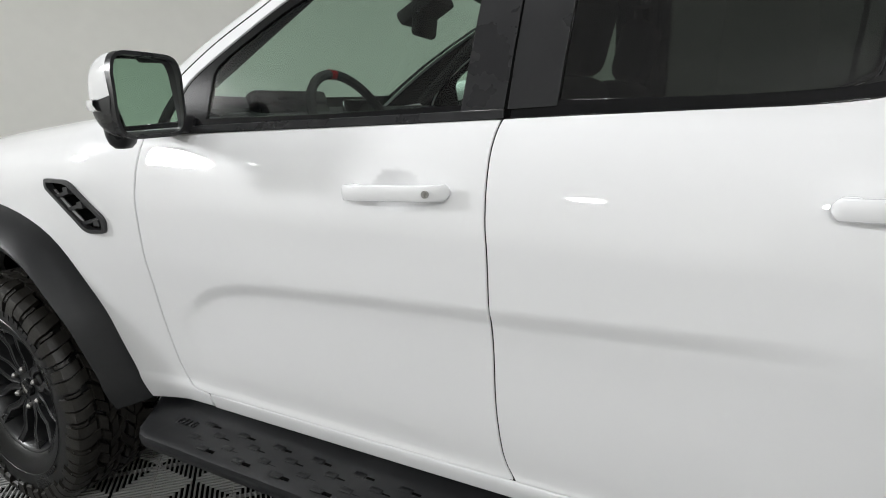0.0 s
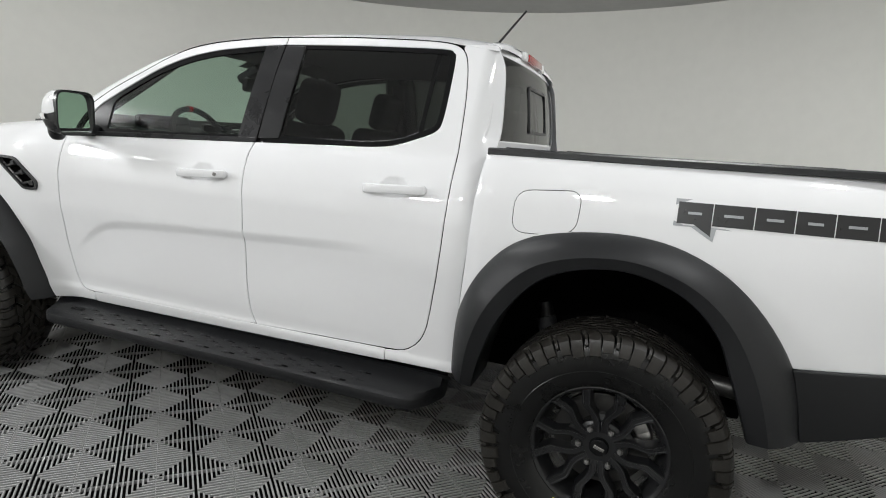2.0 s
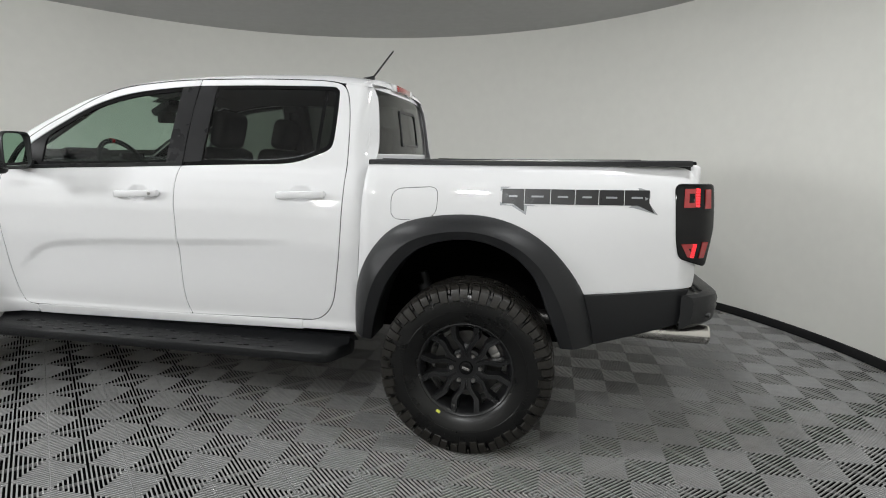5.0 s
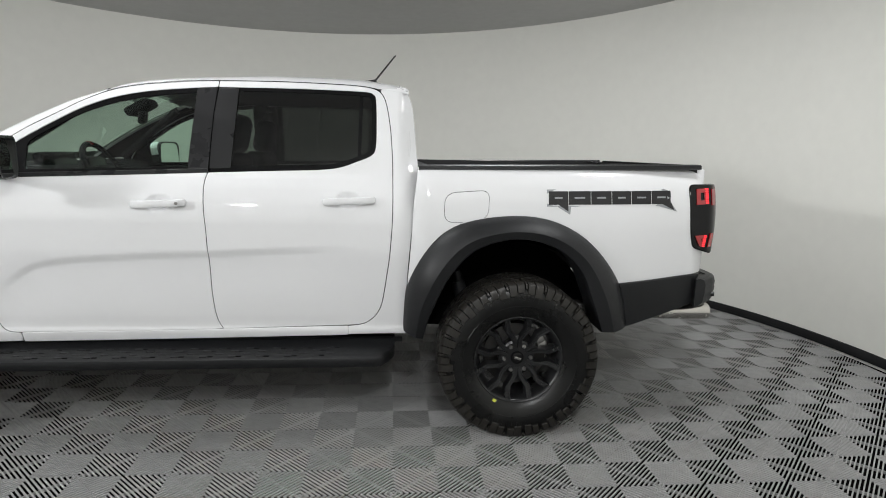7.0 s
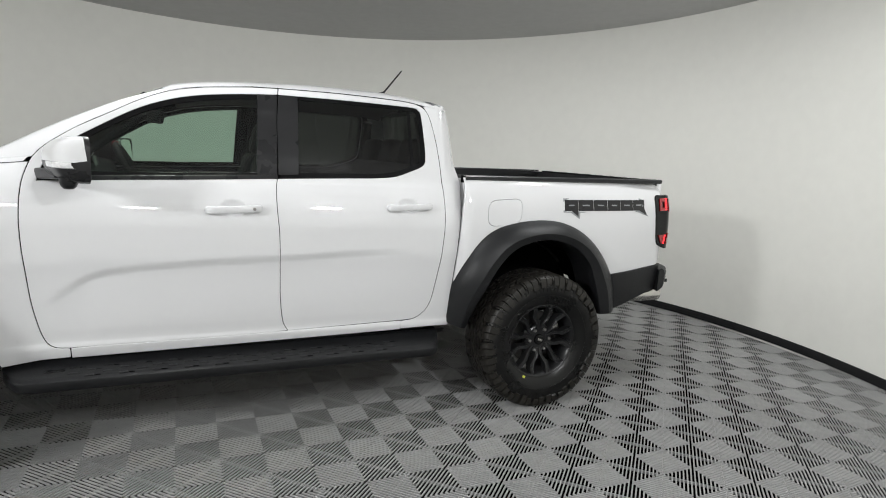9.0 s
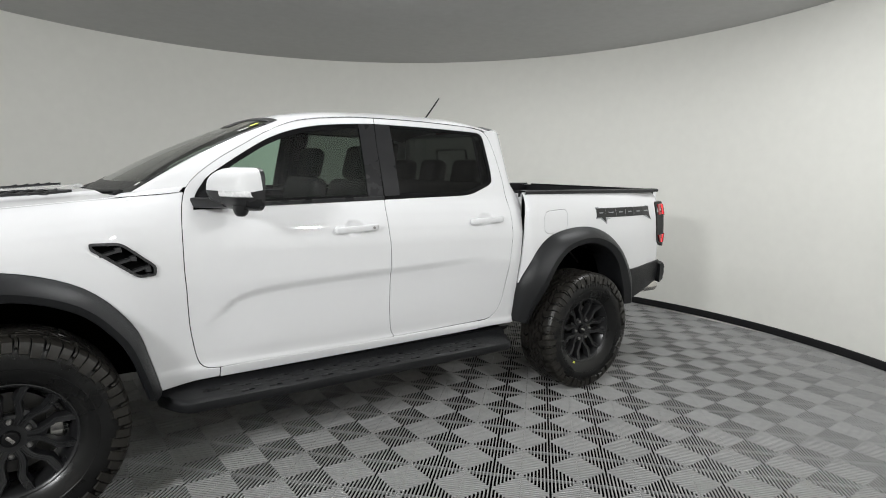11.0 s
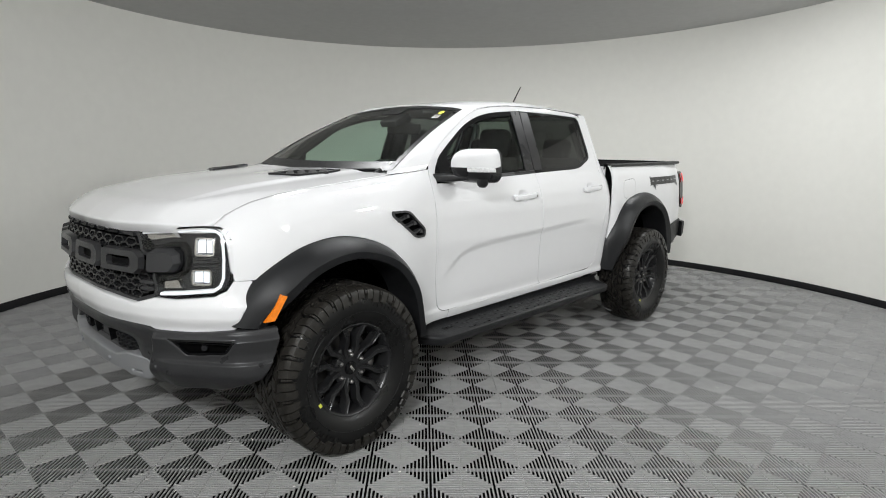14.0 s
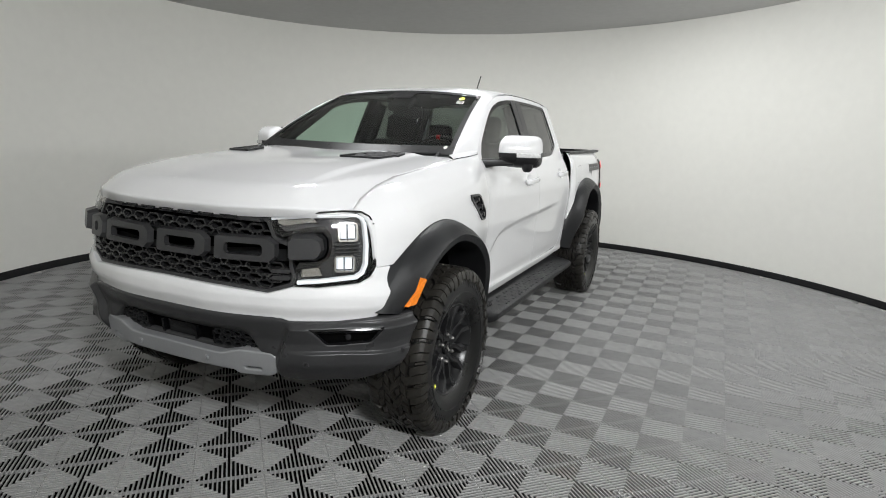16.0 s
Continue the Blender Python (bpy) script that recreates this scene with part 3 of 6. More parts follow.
GLASS_R = spl([(1.826, 1.360), (2.078, 1.362), (2.250, 1.369), (2.345, 1.381), (2.425, 1.408), (2.498, 1.440), (2.515, 1.475), (2.517, 1.584), (2.513, 1.702), (2.500, 1.722), (2.480, 1.729), (2.344, 1.734), (2.059, 1.737), (1.842, 1.735)], 3)
outline = inset(WIN_REAR + PILLAR_SPLIT[1:3][::-1], 0.001)
under(rear_doors, "window_trim", panel("window_trim", outline, [GLASS_R], set_in, (0.05, 0.04), bevel=0.002, depth=0.012), GLOSSBLACK, "black window surround")
under(rear_doors, "window_pane", panel("window_pane", inset(GLASS_R, -0.004), [], lambda x, z, d: side(x, z, d + 0.011), (0.05, 0.04), bevel=0.0005, depth=0.001), PRIVACY, "dark privacy glass")
PILLAR = [(1.838, 1.744), (1.745, 1.744), (1.732, 1.619), (1.727, 1.346), (1.824, 1.352)]
under(rear_doors, "pillar_cover", panel("pillar_cover", PILLAR, [], lambda x, z, d: side(x, z, d + 0.002), (0.03, 0.04), bevel=0.002, depth=0.008), SATIN, "satin black pillar cover")
under(rear_doors, "glass_divider", panel("glass_divider", [(2.452, 1.735), (2.468, 1.735), (2.462, 1.425), (2.446, 1.418)], [], lambda x, z, d: side(x, z, d + 0.009), (0.03, 0.04), bevel=0.001, depth=0.004), GLOSSBLACK)
STRIP = inset(BELT_F[:-1] + [(0.80, 1.306), (1.023, 1.316), (1.279, 1.326), (1.54, 1.337), (1.719, 1.345)], 0.002)
under(front_doors, "belt_moulding", panel("belt_moulding", STRIP, [], lambda x, z, d: side(x, z, d - 0.003), (0.08, 0.02), bevel=0.003, depth=0.008), SATIN)


# door handles
def handle_mesh(hx, hz, lock):
    bm = bmesh.new()
    rows = []
    for k in range(25):
        t = 0.5 - 0.5 * math.cos(math.pi * k / 24)
        x = hx - 0.126 + 0.262 * t
        e = min(t, 1 - t) * 2
        size = min(1.0, max(e, 0.002) / 0.07) ** 0.4
        lift = 0.020 + 0.022 * min(1.0, (e / 0.35)) ** 0.6
        row = []
        for q in range(14):
            a = 2 * math.pi * q / 14
            ca, sa = math.cos(a), math.sin(a)
            u = math.copysign(abs(ca) ** 0.6, ca) * 0.011 * max(size, 0.05)
            v = math.copysign(abs(sa) ** 0.6, sa) * 0.0175 * max(size, 0.05)
            zz = hz - 0.002 + 0.013 * (t - 0.5)
            row.append(Vector((x, -(CAB_Z(zz) + lift - 0.010 + u), zz + v)))
        rows.append(row)
    add_loft(bm, rows, closed_u=True, caps=True)
    for dx in (-0.10, 0.105):
        add_box(bm, (hx + dx, -(CAB_Z(hz) + 0.006), hz), (0.030, 0.02, 0.020), 0.006)
    return finished(bm, "door_handle")


def lock_mesh(hx, hz):
    bm = bmesh.new()
    y = -(CAB_Z(hz) + 0.0425)
    add_rod(bm, (hx + 0.096, y + 0.008, hz + 0.002), (hx + 0.096, y - 0.001, hz + 0.002), 0.0085, 0.0075, 20)
    add_box(bm, (hx + 0.096, y - 0.0012, hz + 0.002), (0.002, 0.002, 0.009))
    return finished(bm, "key_lock")


under(front_doors, "door_handle", handle_mesh(*HANDLES[0], True), PAINT, "white pull handle", sheet=False)
under(front_doors, "key_lock", lock_mesh(*HANDLES[0]), STEEL, "small metal key lock", sheet=False)
under(rear_doors, "door_handle", handle_mesh(*HANDLES[1], False), PAINT, "white pull handle", sheet=False)

# rear corner of the cab, sills
CAB_REAR = spl([(2.690, 1.771), (2.722, 1.700), (2.738, 1.591), (2.750, 1.446), (2.754, 1.370), (2.745, 1.250), (2.728, 1.100), (2.712, 0.934), (2.702, 0.782), (2.699, 0.560), (2.698, 0.508)], 3)
edge = [p for p in REAR_TOP if p[1] < 1.75 and p[0] > 2.4]
outline = inset(CAB_REAR + [(2.62, 0.512), (2.398, 0.508), (2.398, 0.5572)] + edge[::-1] + [(2.556, 1.757), (2.562, 1.771)], 0.0052)
both("cab_corner", panel("cab_corner", outline, [], side, (0.012, 0.035)), PAINT)
outline = inset([(0.815, 0.478), (1.5, 0.489), (2.399, 0.506), (2.399, 0.557), (2.068, 0.5485), (1.777, 0.5425), (1.45, 0.5365), (1.1, 0.5325), (0.815, 0.5295)], 0.003)
both("sill", panel("sill", outline, [], side, (0.12, 0.008), bevel=0.004), PAINT, label="white sill strip")

# wheel arch flares
ARCH_F = [(0.552, 0.462), (0.505, 0.625), (0.436, 0.800), (0.264, 0.974), (0.005, 1.055), (-0.222, 1.034), (-0.400, 0.947), (-0.502, 0.842), (-0.562, 0.722)]
LIP_F = [(0.490, 0.456), (0.442, 0.610), (0.374, 0.750), (0.236, 0.888), (0.020, 0.955), (-0.180, 0.920), (-0.322, 0.830), (-0.400, 0.762), (-0.440, 0.706)]
ARCH_R = [(2.678, 0.530), (2.702, 0.771), (2.807, 0.978), (2.960, 1.096), (3.227, 1.141), (3.450, 1.111), (3.641, 0.999), (3.795, 0.799), (3.856, 0.566)]
LIP_R = [(2.785, 0.500), (2.823, 0.648), (2.900, 0.830), (3.035, 0.978), (3.240, 1.033), (3.430, 0.992), (3.560, 0.885), (3.635, 0.720), (3.700, 0.552)]


def flare_mesh(arch, lip, half, name):
    o, i = spl(arch, 6), spl(lip, 6)
    bm = bmesh.new()
    rows = []
    for (ax, az), (bx, bz) in zip(o, i):
        base = half(ax, az)
        low = 1 - 0.30 * ease(-0.36, -0.60, ax)
        row = []
        for t, out in ((-0.10, -0.040), (0.0, 0.004), (0.03, 0.016), (0.22, 0.055), (0.50, 0.088), (0.62, 0.097), (0.68, 0.094), (0.86, 0.086), (0.97, 0.080), (1.0, 0.070), (1.0, 0.02), (0.97, -0.14)):
            x, z = ax + (bx - ax) * t, az + (bz - az) * t
            row.append(Vector((x, -(min(base, 0.90) + (out * low if out > 0 else out)), z)))
        rows.append(row)
    add_loft(bm, rows)
    return finished(bm, name, 28)


NOSE_SIDE = curve((-0.62, 0.818), (-0.565, 0.846), (-0.49, 0.880), (-0.44, 0.888))
both("fender_flare", flare_mesh(ARCH_F, LIP_F, lambda x, z: (half_width(x, z) if x > 0 else max(half_width(x, z), 0.888)) if x > -0.44 else NOSE_SIDE(x), "fender_flare"), PLASTIC, label="matt black front fender flare", sheet=False)
both("fender_flare", flare_mesh(ARCH_R, LIP_R, bed_half, "fender_flare"), PLASTIC, label="matt black rear fender flare", sheet=False)

# amber marker in the front flare
bm = bmesh.new()
mk = rounded([(-0.405, 0.862, 0.006), (-0.375, 0.850, 0.006), (-0.428, 0.742, 0.006), (-0.470, 0.735, 0.006)], 3)
add_prism(bm, mk, lambda x, z, d: Vector((x, -(0.988 - 0.58 * max(-0.395 - x, 0) - d), z)), 0.0, 0.045, 0.005)
both("side_marker", finished(bm, "side_marker"), AMBER, label="amber side marker lamp", sheet=False)

# front fender
def shut_height(x):
    """The height at which the fender meets the hood."""
    z = HOOD_EDGE(x)
    if x > -0.28:
        return z
    for _ in range(60):
        if half_width(x, z) >= 0.738:
            break
        z -= 0.002
    return z


head_edge = [(-0.535, 0.905), (-0.547, 0.95), (-0.550, 1.00), (-0.550, 1.06), (-0.553, 1.095), (-0.562, 1.118), (-0.580, 1.132)]
top_edge = [(x, shut_height(x)) for x in (-0.555, -0.52, -0.48, -0.44, -0.40, -0.36, -0.32, -0.25, -0.10, 0.05, 0.2, 0.32, 0.40, 0.46, 0.52, 0.58, 0.64)]
arch_edge = [p for p in spl(ARCH_F, 5) if p[0] > -0.44 or p[1] > 0.90]
outline = head_edge + top_edge + [p for p in DOOR_FRONT if p[1] < 1.372] + [(0.812, 0.480), (0.70, 0.476), (0.62, 0.468)] + arch_edge
VENT = rounded([(0.288, 1.156, 0.012), (0.405, 1.156, 0.03), (0.540, 1.048, 0.02), (0.536, 1.006, 0.012), (0.466, 1.002, 0.02), (0.292, 1.128, 0.012)], 4)
near_top = [1.15 + 0.01 * k for k in range(24)]
fenders = both("front_fender", panel("front_fender", inset(outline, 0.0052), [inset(VENT, 0.008)], side, (0.03, 0.03), lines=([], near_top)), PAINT, label="white front fender")


# fender vent
def vent_mesh():
    bm = bmesh.new()
    inner = inset(VENT, 0.011)
    add_ring(bm, VENT, inner, side, -0.010, 0.012)
    for x0, z0 in ((0.37, 1.120), (0.425, 1.085), (0.478, 1.045)):
        fin = [(x0 - 0.05, z0 - 0.012), (x0 + 0.035, z0 + 0.010), (x0 + 0.040, z0 - 0.004), (x0 - 0.045, z0 - 0.028)]
        add_prism(bm, fin, side, -0.002, 0.022, 0.003)
    for x0, z0 in ((0.395, 1.125), (0.450, 1.085), (0.505, 1.035)):
        add_prism(bm, rounded([(x0 - 0.012, z0 - 0.012, 0.004), (x0 + 0.016, z0 - 0.012, 0.004), (x0 + 0.010, z0 + 0.014, 0.004), (x0 - 0.016, z0 + 0.010, 0.004)], 2), side, -0.007, 0.02, 0.003)
    return finished(bm, "fender_vent")


vents = both("fender_vent", vent_mesh(), GREYPLAST, label="dark grey slatted fender vent", sheet=False)
bm = bmesh.new()
add_prism(bm, inset(VENT, 0.006), side, 0.016, 0.03)
under(vents, "vent_backing", finished(bm, "vent_backing"), DARK, sheet=False)

# bed sides
BED_TOP = [(2.750, 1.374), (3.2, 1.383), (3.7, 1.391), (4.232, 1.402)]
BED_REAR = spl([(4.232, 1.402), (4.268, 1.372), (4.280, 1.30), (4.284, 1.10), (4.288, 0.90), (4.278, 0.845)], 3)
FUEL = rounded([(2.880, 1.250, 0.06), (3.108, 1.268, 0.05), (3.100, 1.135, 0.06), (3.03, 1.108, 0.05), (2.880, 1.104, 0.05)], 6)
TAIL = rounded([(4.172, 1.306, 0.03), (4.340, 1.308, 0.015), (4.350, 1.12, 0.02), (4.318, 0.952, 0.015), (4.206, 0.985, 0.02), (4.188, 1.06, 0.05)], 5)
arch_edge = [p for p in spl(ARCH_R, 5) if p[1] > 0.77]
outline = BED_TOP + BED_REAR[1:] + [(4.0, 0.817), (3.80, 0.798)] + arch_edge[::-1] + [(2.703, 0.80), (2.716, 0.973), (2.729, 1.20)]
bed_outline = inset(outline, 0.003)
near_top = [1.28 + 0.01 * k for k in range(12)]
bed_sides = both("bed_side", panel("bed_side", bed_outline, [inset(FUEL, -0.0035)], bedside, (0.035, 0.03), lines=([4.19 + 0.01 * k for k in range(9)], near_top)), PAINT, label="white cargo bed side")
both("fuel_door", panel("fuel_door", inset(FUEL, 0.0035), [], bedside, (0.03, 0.02), bevel=0.002), PAINT, label="white rounded fuel door")
bm = bmesh.new()
rows = []
for k in range(40):
    x = 2.752 + (4.238 - 2.752) * k / 39
    z = 1.372 + 0.0195 * (x - 2.75)
    y = 0.812 - 0.03 * ease(3.9, 4.35, x)
    rows.append([Vector((x, -a, z + b)) for a, b in ((y - 0.008, -0.014), (y + 0.003, -0.010), (y + 0.002, 0.007), (y - 0.008, 0.012), (y - 0.06, 0.013), (y - 0.066, 0.006), (y - 0.066, -0.03))])
add_loft(bm, rows)
both("bed_rail_cap", finished(bm, "bed_rail_cap"), PLASTIC, label="black plastic bed rail cap", sheet=False)


# tail lamps
def tail_map(x, z, d):
    h = BED_Z(z) - 0.060 * ease(3.8, 4.35, x) - 0.050 * (max(x - 4.272, 0) / 0.075) ** 2
    return Vector((x, -(h + 0.008 - d), z))


tail_lamps = both("tail_lamp", panel("tail_lamp", TAIL, [], tail_map, (0.012, 0.03), bevel=0.006, depth=0.03), GLOSSBLACK, label="smoked black tail lamp housing")
for poly, x0, z0, z1 in (([(4.208, 1.290), (4.272, 1.294), (4.272, 1.212), (4.206, 1.208)], 4.296, 1.292, 1.205), ([(4.206, 1.046), (4.274, 1.052), (4.264, 0.984), (4.236, 0.990)], 4.296, 1.060, 0.985)):
    bm = bmesh.new()
    add_ring(bm, poly, inset(poly, 0.021), tail_map, -0.0075, 0.004)
    under(tail_lamps, "reflector", finished(bm, "reflector"), REDLENS, "red lens ring", sheet=False)
    bm = bmesh.new()
    add_prism(bm, [(x0, z0), (x0 + 0.032, z0), (x0 + (0.034 if z0 > 1.2 else 0.014), z1), (x0 - (0 if z0 > 1.2 else 0.012), z1)], tail_map, -0.0075, 0.003, 0.002)
    under(tail_lamps, "side_lens", finished(bm, "side_lens"), REDLENS, "red lens", sheet=False)
for z0, z1, lean in ((1.294, 1.212, 0.0), (1.050, 0.986, -0.010)):
    bm = bmesh.new()
    for k in range(7):
        a, b = z0 + (z1 - z0) * k / 7, z0 + (z1 - z0) * (k + 0.86) / 7
        dx = lean * k / 7
        add_prism(bm, [(4.256 + dx, a), (4.274 + dx, a), (4.274 + dx, b), (4.256 + dx, b)], tail_map, -0.0085, 0.003, 0.001)
    under(tail_lamps, "light_bar", finished(bm, "light_bar"), REDGLOW, "lit red light bar", sheet=False)

# lettering on the bed side as plain bars in its colours
def decal_map(x, z, d):
    return bedside(x, z + 0.019 * (x - 3.4), d - 0.0012)


outline = [(3.397, 1.276), (4.020, 1.276), (4.060, 1.262), (4.060, 1.232), (4.044, 1.226), (4.098, 1.158), (4.010, 1.184), (3.985, 1.190), (3.522, 1.190), (3.517, 1.150), (3.450, 1.191), (3.397, 1.191)]
bm = bmesh.new()
add_prism(bm, outline, decal_map, -0.0004, 0.001)
decals = both("decal", finished(bm, "decal"), DECALGREY, label="silver-edged black decal on the bed side", sheet=False)
x = 3.406
for k, wide in enumerate((0.100, 0.114, 0.106, 0.100, 0.108, 0.108)):
    lo = 1.200
    poly = [(x, 1.267), (x + wide, 1.267), (x + wide, lo), (x, lo)]
    if k in (0, 5):
        poly = poly[:2] + [(x + wide, 1.212), (x + wide + 0.002 + 0.022 * (k == 5), 1.166), (x + wide - 0.050, 1.200), (x, lo)]
    bk = bmesh.new()
    add_prism(bk, poly, lambda x, z, d: decal_map(x, z, d - 0.0008), -0.0004, 0.001)
    under(decals, "decal_bar", finished(bk, "decal_bar"), DECALBLACK, "black decal film", sheet=False)
    bk = bmesh.new()
    add_prism(bk, [(x + 0.030, 1.238), (x + wide - 0.030, 1.238), (x + wide - 0.030, 1.230), (x + 0.030, 1.230)], lambda x, z, d: decal_map(x, z, d - 0.0016), -0.0004, 0.001)
    under(decals, "decal_slot", finished(bk, "decal_slot"), DECALGREY, "silver slot in the decal", sheet=False)
    x += wide + 0.003

# lower rear quarter and bumper
outline = inset([(3.797, 0.797), (4.0, 0.816), (4.262, 0.842), (4.235, 0.79), (4.222, 0.68), (4.10, 0.640), (3.856, 0.566), (3.83, 0.68)], 0.003)
both("lower_quarter", panel("lower_quarter", outline, [], lambda x, z, d: bedside(x, z, d - 0.018), (0.05, 0.03), bevel=0.006), PLASTIC, label="black lower quarter cladding")

# dark rubber seals behind the panel gaps


def seal(name, pts, fmap, parent, wide=0.012, deep=0.0045):
    rows = [[], []]
    for i, p in enumerate(pts):
        a, b = Vector(pts[max(i - 1, 0)]), Vector(pts[min(i + 1, len(pts) - 1)])
        n = (b - a).normalized()
        for row, s in zip(rows, (-1, 1)):
            row.append(fmap(p[0] - n.y * s * wide, p[1] + n.x * s * wide, deep))
    bm = bmesh.new()
    add_loft(bm, rows)
    both(name, finished(bm, name, 80), DARK, parent, sheet=False)


for line, fm in ((DOOR_TOP, side), (DOOR_FRONT, side), (DOOR_FRONT[-1:] + DOOR_BASE, side), (DOOR_SPLIT, side), (PILLAR_SPLIT, side), (REAR_TOP, side), (REAR_TOP[-1:] + REAR_BASE, side), ([(0.8135, 0.535), (0.8135, 0.478)], side), (FUEL + FUEL[:1], bedside)):
    seal("door_seal", line, fm, truck, 0.0045 if line in (DOOR_TOP, REAR_TOP) else 0.012)
# linings inside the doors
DOOR_IN = lambda x, z, d: side(x, z, d + 0.035)
outline = inset(DOOR_TOP + DOOR_FRONT[1:] + DOOR_BASE + DOOR_SPLIT[1:] + BELT_F[1:] + WIN_FRONT[1:], 0.004)
under(front_doors, "door_lining", panel("door_lining", outline, [], DOOR_IN, (0.08, 0.06), bevel=0.001, depth=0.002), CABIN, "black inner door lining")
outline = inset(REAR_TOP + REAR_BASE + DOOR_SPLIT[1:] + WIN_REAR[1:], 0.004)
under(rear_doors, "door_lining", panel("door_lining", outline, [], DOOR_IN, (0.08, 0.06), bevel=0.001, depth=0.002), CABIN, "black inner door lining")
# ---- roof, screens and pillars ----
DOOR_Z = curve((0.66, 1.30), (0.691, 1.385), (0.736, 1.437), (0.797, 1.485), (0.862, 1.530), (0.983, 1.600), (1.106, 1.670), (1.234, 1.724), (1.366, 1.753), (1.50, 1.769), (1.61, 1.779), (1.743, 1.786), (2.058, 1.791), (2.344, 1.786), (2.459, 1.780), (2.56, 1.765), (2.66, 1.752), (2.74, 1.74))
ROOF_Z = curve((1.05, 1.730), (1.13, 1.752), (1.30, 1.787), (1.45, 1.812), (1.74, 1.840), (2.03, 1.853), (2.33, 1.852), (2.51, 1.840), (2.64, 1.822), (2.72, 1.800))
SCREEN_TOP = Vector((1.188, -0.556, 1.730))


def screen_point(v, t):
    """The windscreen: v from its foot to its head, t across from the middle to the driver's edge."""
    foot_c, foot_e = Vector((0.350, 0, 1.335)), Vector((0.470, -0.690, 1.352))
    head_c, head_e = Vector((1.205, 0, 1.765)), SCREEN_TOP
    a, b = foot_c.lerp(head_c, v), foot_e.lerp(head_e, v)
    bow = 0.022 * math.sin(math.pi * v)
    p = Vector((a.x + (b.x - a.x) * t * t, b.y * t, a.z + (b.z - a.z) * t * t))
    return p + Vector((-0.5, 0, 0.85)) * bow


def whole(rows_half):
    """Rows from the driver's edge to the middle, carried over to the far edge."""
    return [row + [Vector((p.x, -p.y, p.z)) for p in row[-2::-1]] for row in rows_half]


bm = bmesh.new()
rows = []
for k in range(41):
    s = k / 40
    row = []
    for q in range(13):
        t = 1 - q / 12
        x0 = 1.205 + (SCREEN_TOP.x - 1.205) * t * t + 0.004
        x = x0 + (2.700 - x0) * s
        ze = DOOR_Z(x) - 0.001
        ye = half_width(min(x, 2.66), ze) + 0.002
        if t < 0.965:
            t2 = t / 0.965
        else:
            t2 = 1.0
        front = ease(1.75, 1.12, x)
        zc = ROOF_Z(x)
        yy = ye * t
        z = ze + (zc - ze) * (1 - t ** (3.4 + 2.5 * front))
        if s == 0:
            ze2 = SCREEN_TOP.z
        row.append(Vector((x, -yy, z)))
    rows.append(row)
# the leading edge meets the head of the windscreen
for q in range(13):
    t = 1 - q / 12
    rows[0][q] = screen_point(1.0, min(t * 1.0, 1.0)) + Vector((0.006, 0, 0.004)) if t < 0.95 else rows[0][q]
add_loft(bm, whole(rows))
roof = part("roof", bm, PAINT, truck, "white roof skin", 60)

# windscreen pillars, from the door line to the glass edge
bm = bmesh.new()
rows = []
for k in range(25):
    v = k / 24
    g = screen_point(v, 1.0)
    x = 0.690 + (1.205 - 0.690) * v
    z = DOOR_Z(x) - 0.001
    e = Vector((x, -half_width(x, z), z))
    row = []
    for q in range(9):
        t = q / 8
        p = e.lerp(g, t)
        p += Vector((0, -0.35, 0.9)).normalized() * 0.014 * math.sin(math.pi * t) ** 0.8 * ease(-0.02, 0.14, v) * (1 - 0.75 * ease(0.70, 1.0, v))
        row.append(p)
    rows.append(row)
add_loft(bm, rows)
both("screen_pillar", finished(bm, "screen_pillar", 60), PAINT, label="white windscreen pillar", sheet=False)
bm = bmesh.new()
add_loft(bm, [[p + Vector((0.012, 0.022, -0.016)) for p in row] for row in rows])
both("pillar_lining", finished(bm, "pillar_lining", 60), CABIN, label="black inner pillar lining", sheet=False)

# corner between the fender, the hood and the pillar's foot
bm = bmesh.new()
rows = []
for k in range(13):
    u = k / 12
    x = 0.385 + 0.275 * u
    z = HOOD_EDGE(x)
    a = Vector((x, -half_width(x, z) - 0.001, z + 0.001))
    zb = DOOR_Z(0.690) + 0.003
    b = Vector((0.440, -0.684, 1.351)).lerp(Vector((0.690, -half_width(0.690, zb), zb)), u)
    rows.append([a.lerp(b, q / 5) + Vector((0, -0.3, 0.9)) * 0.005 * math.sin(math.pi * q / 5) * u for q in range(6)])
add_loft(bm, rows)
both("cowl_corner", finished(bm, "cowl_corner", 60), PAINT, sheet=False)

bm = bmesh.new()
add_loft(bm, whole([[screen_point(k / 20, 1 - q / 12) for q in range(13)] for k in range(21)]))
screen = part("windscreen", bm, SCREEN, truck, "large green-tinted windscreen", 80)
screen.visible_shadow = False
# dark printed border of the glass
bm = bmesh.new()


def screen_map(u, v, d):
    p = screen_point(v, abs(u))
    return Vector((p.x + 0.5 * (d - 0.002) * -1 * -1, p.y if u >= 0 else -p.y, p.z - 0.85 * (d - 0.0015) * 1))


def band(rows_uv):
    add_loft(bm, [[screen_map(u, v, -0.001) for u, v in row] for row in rows_uv])


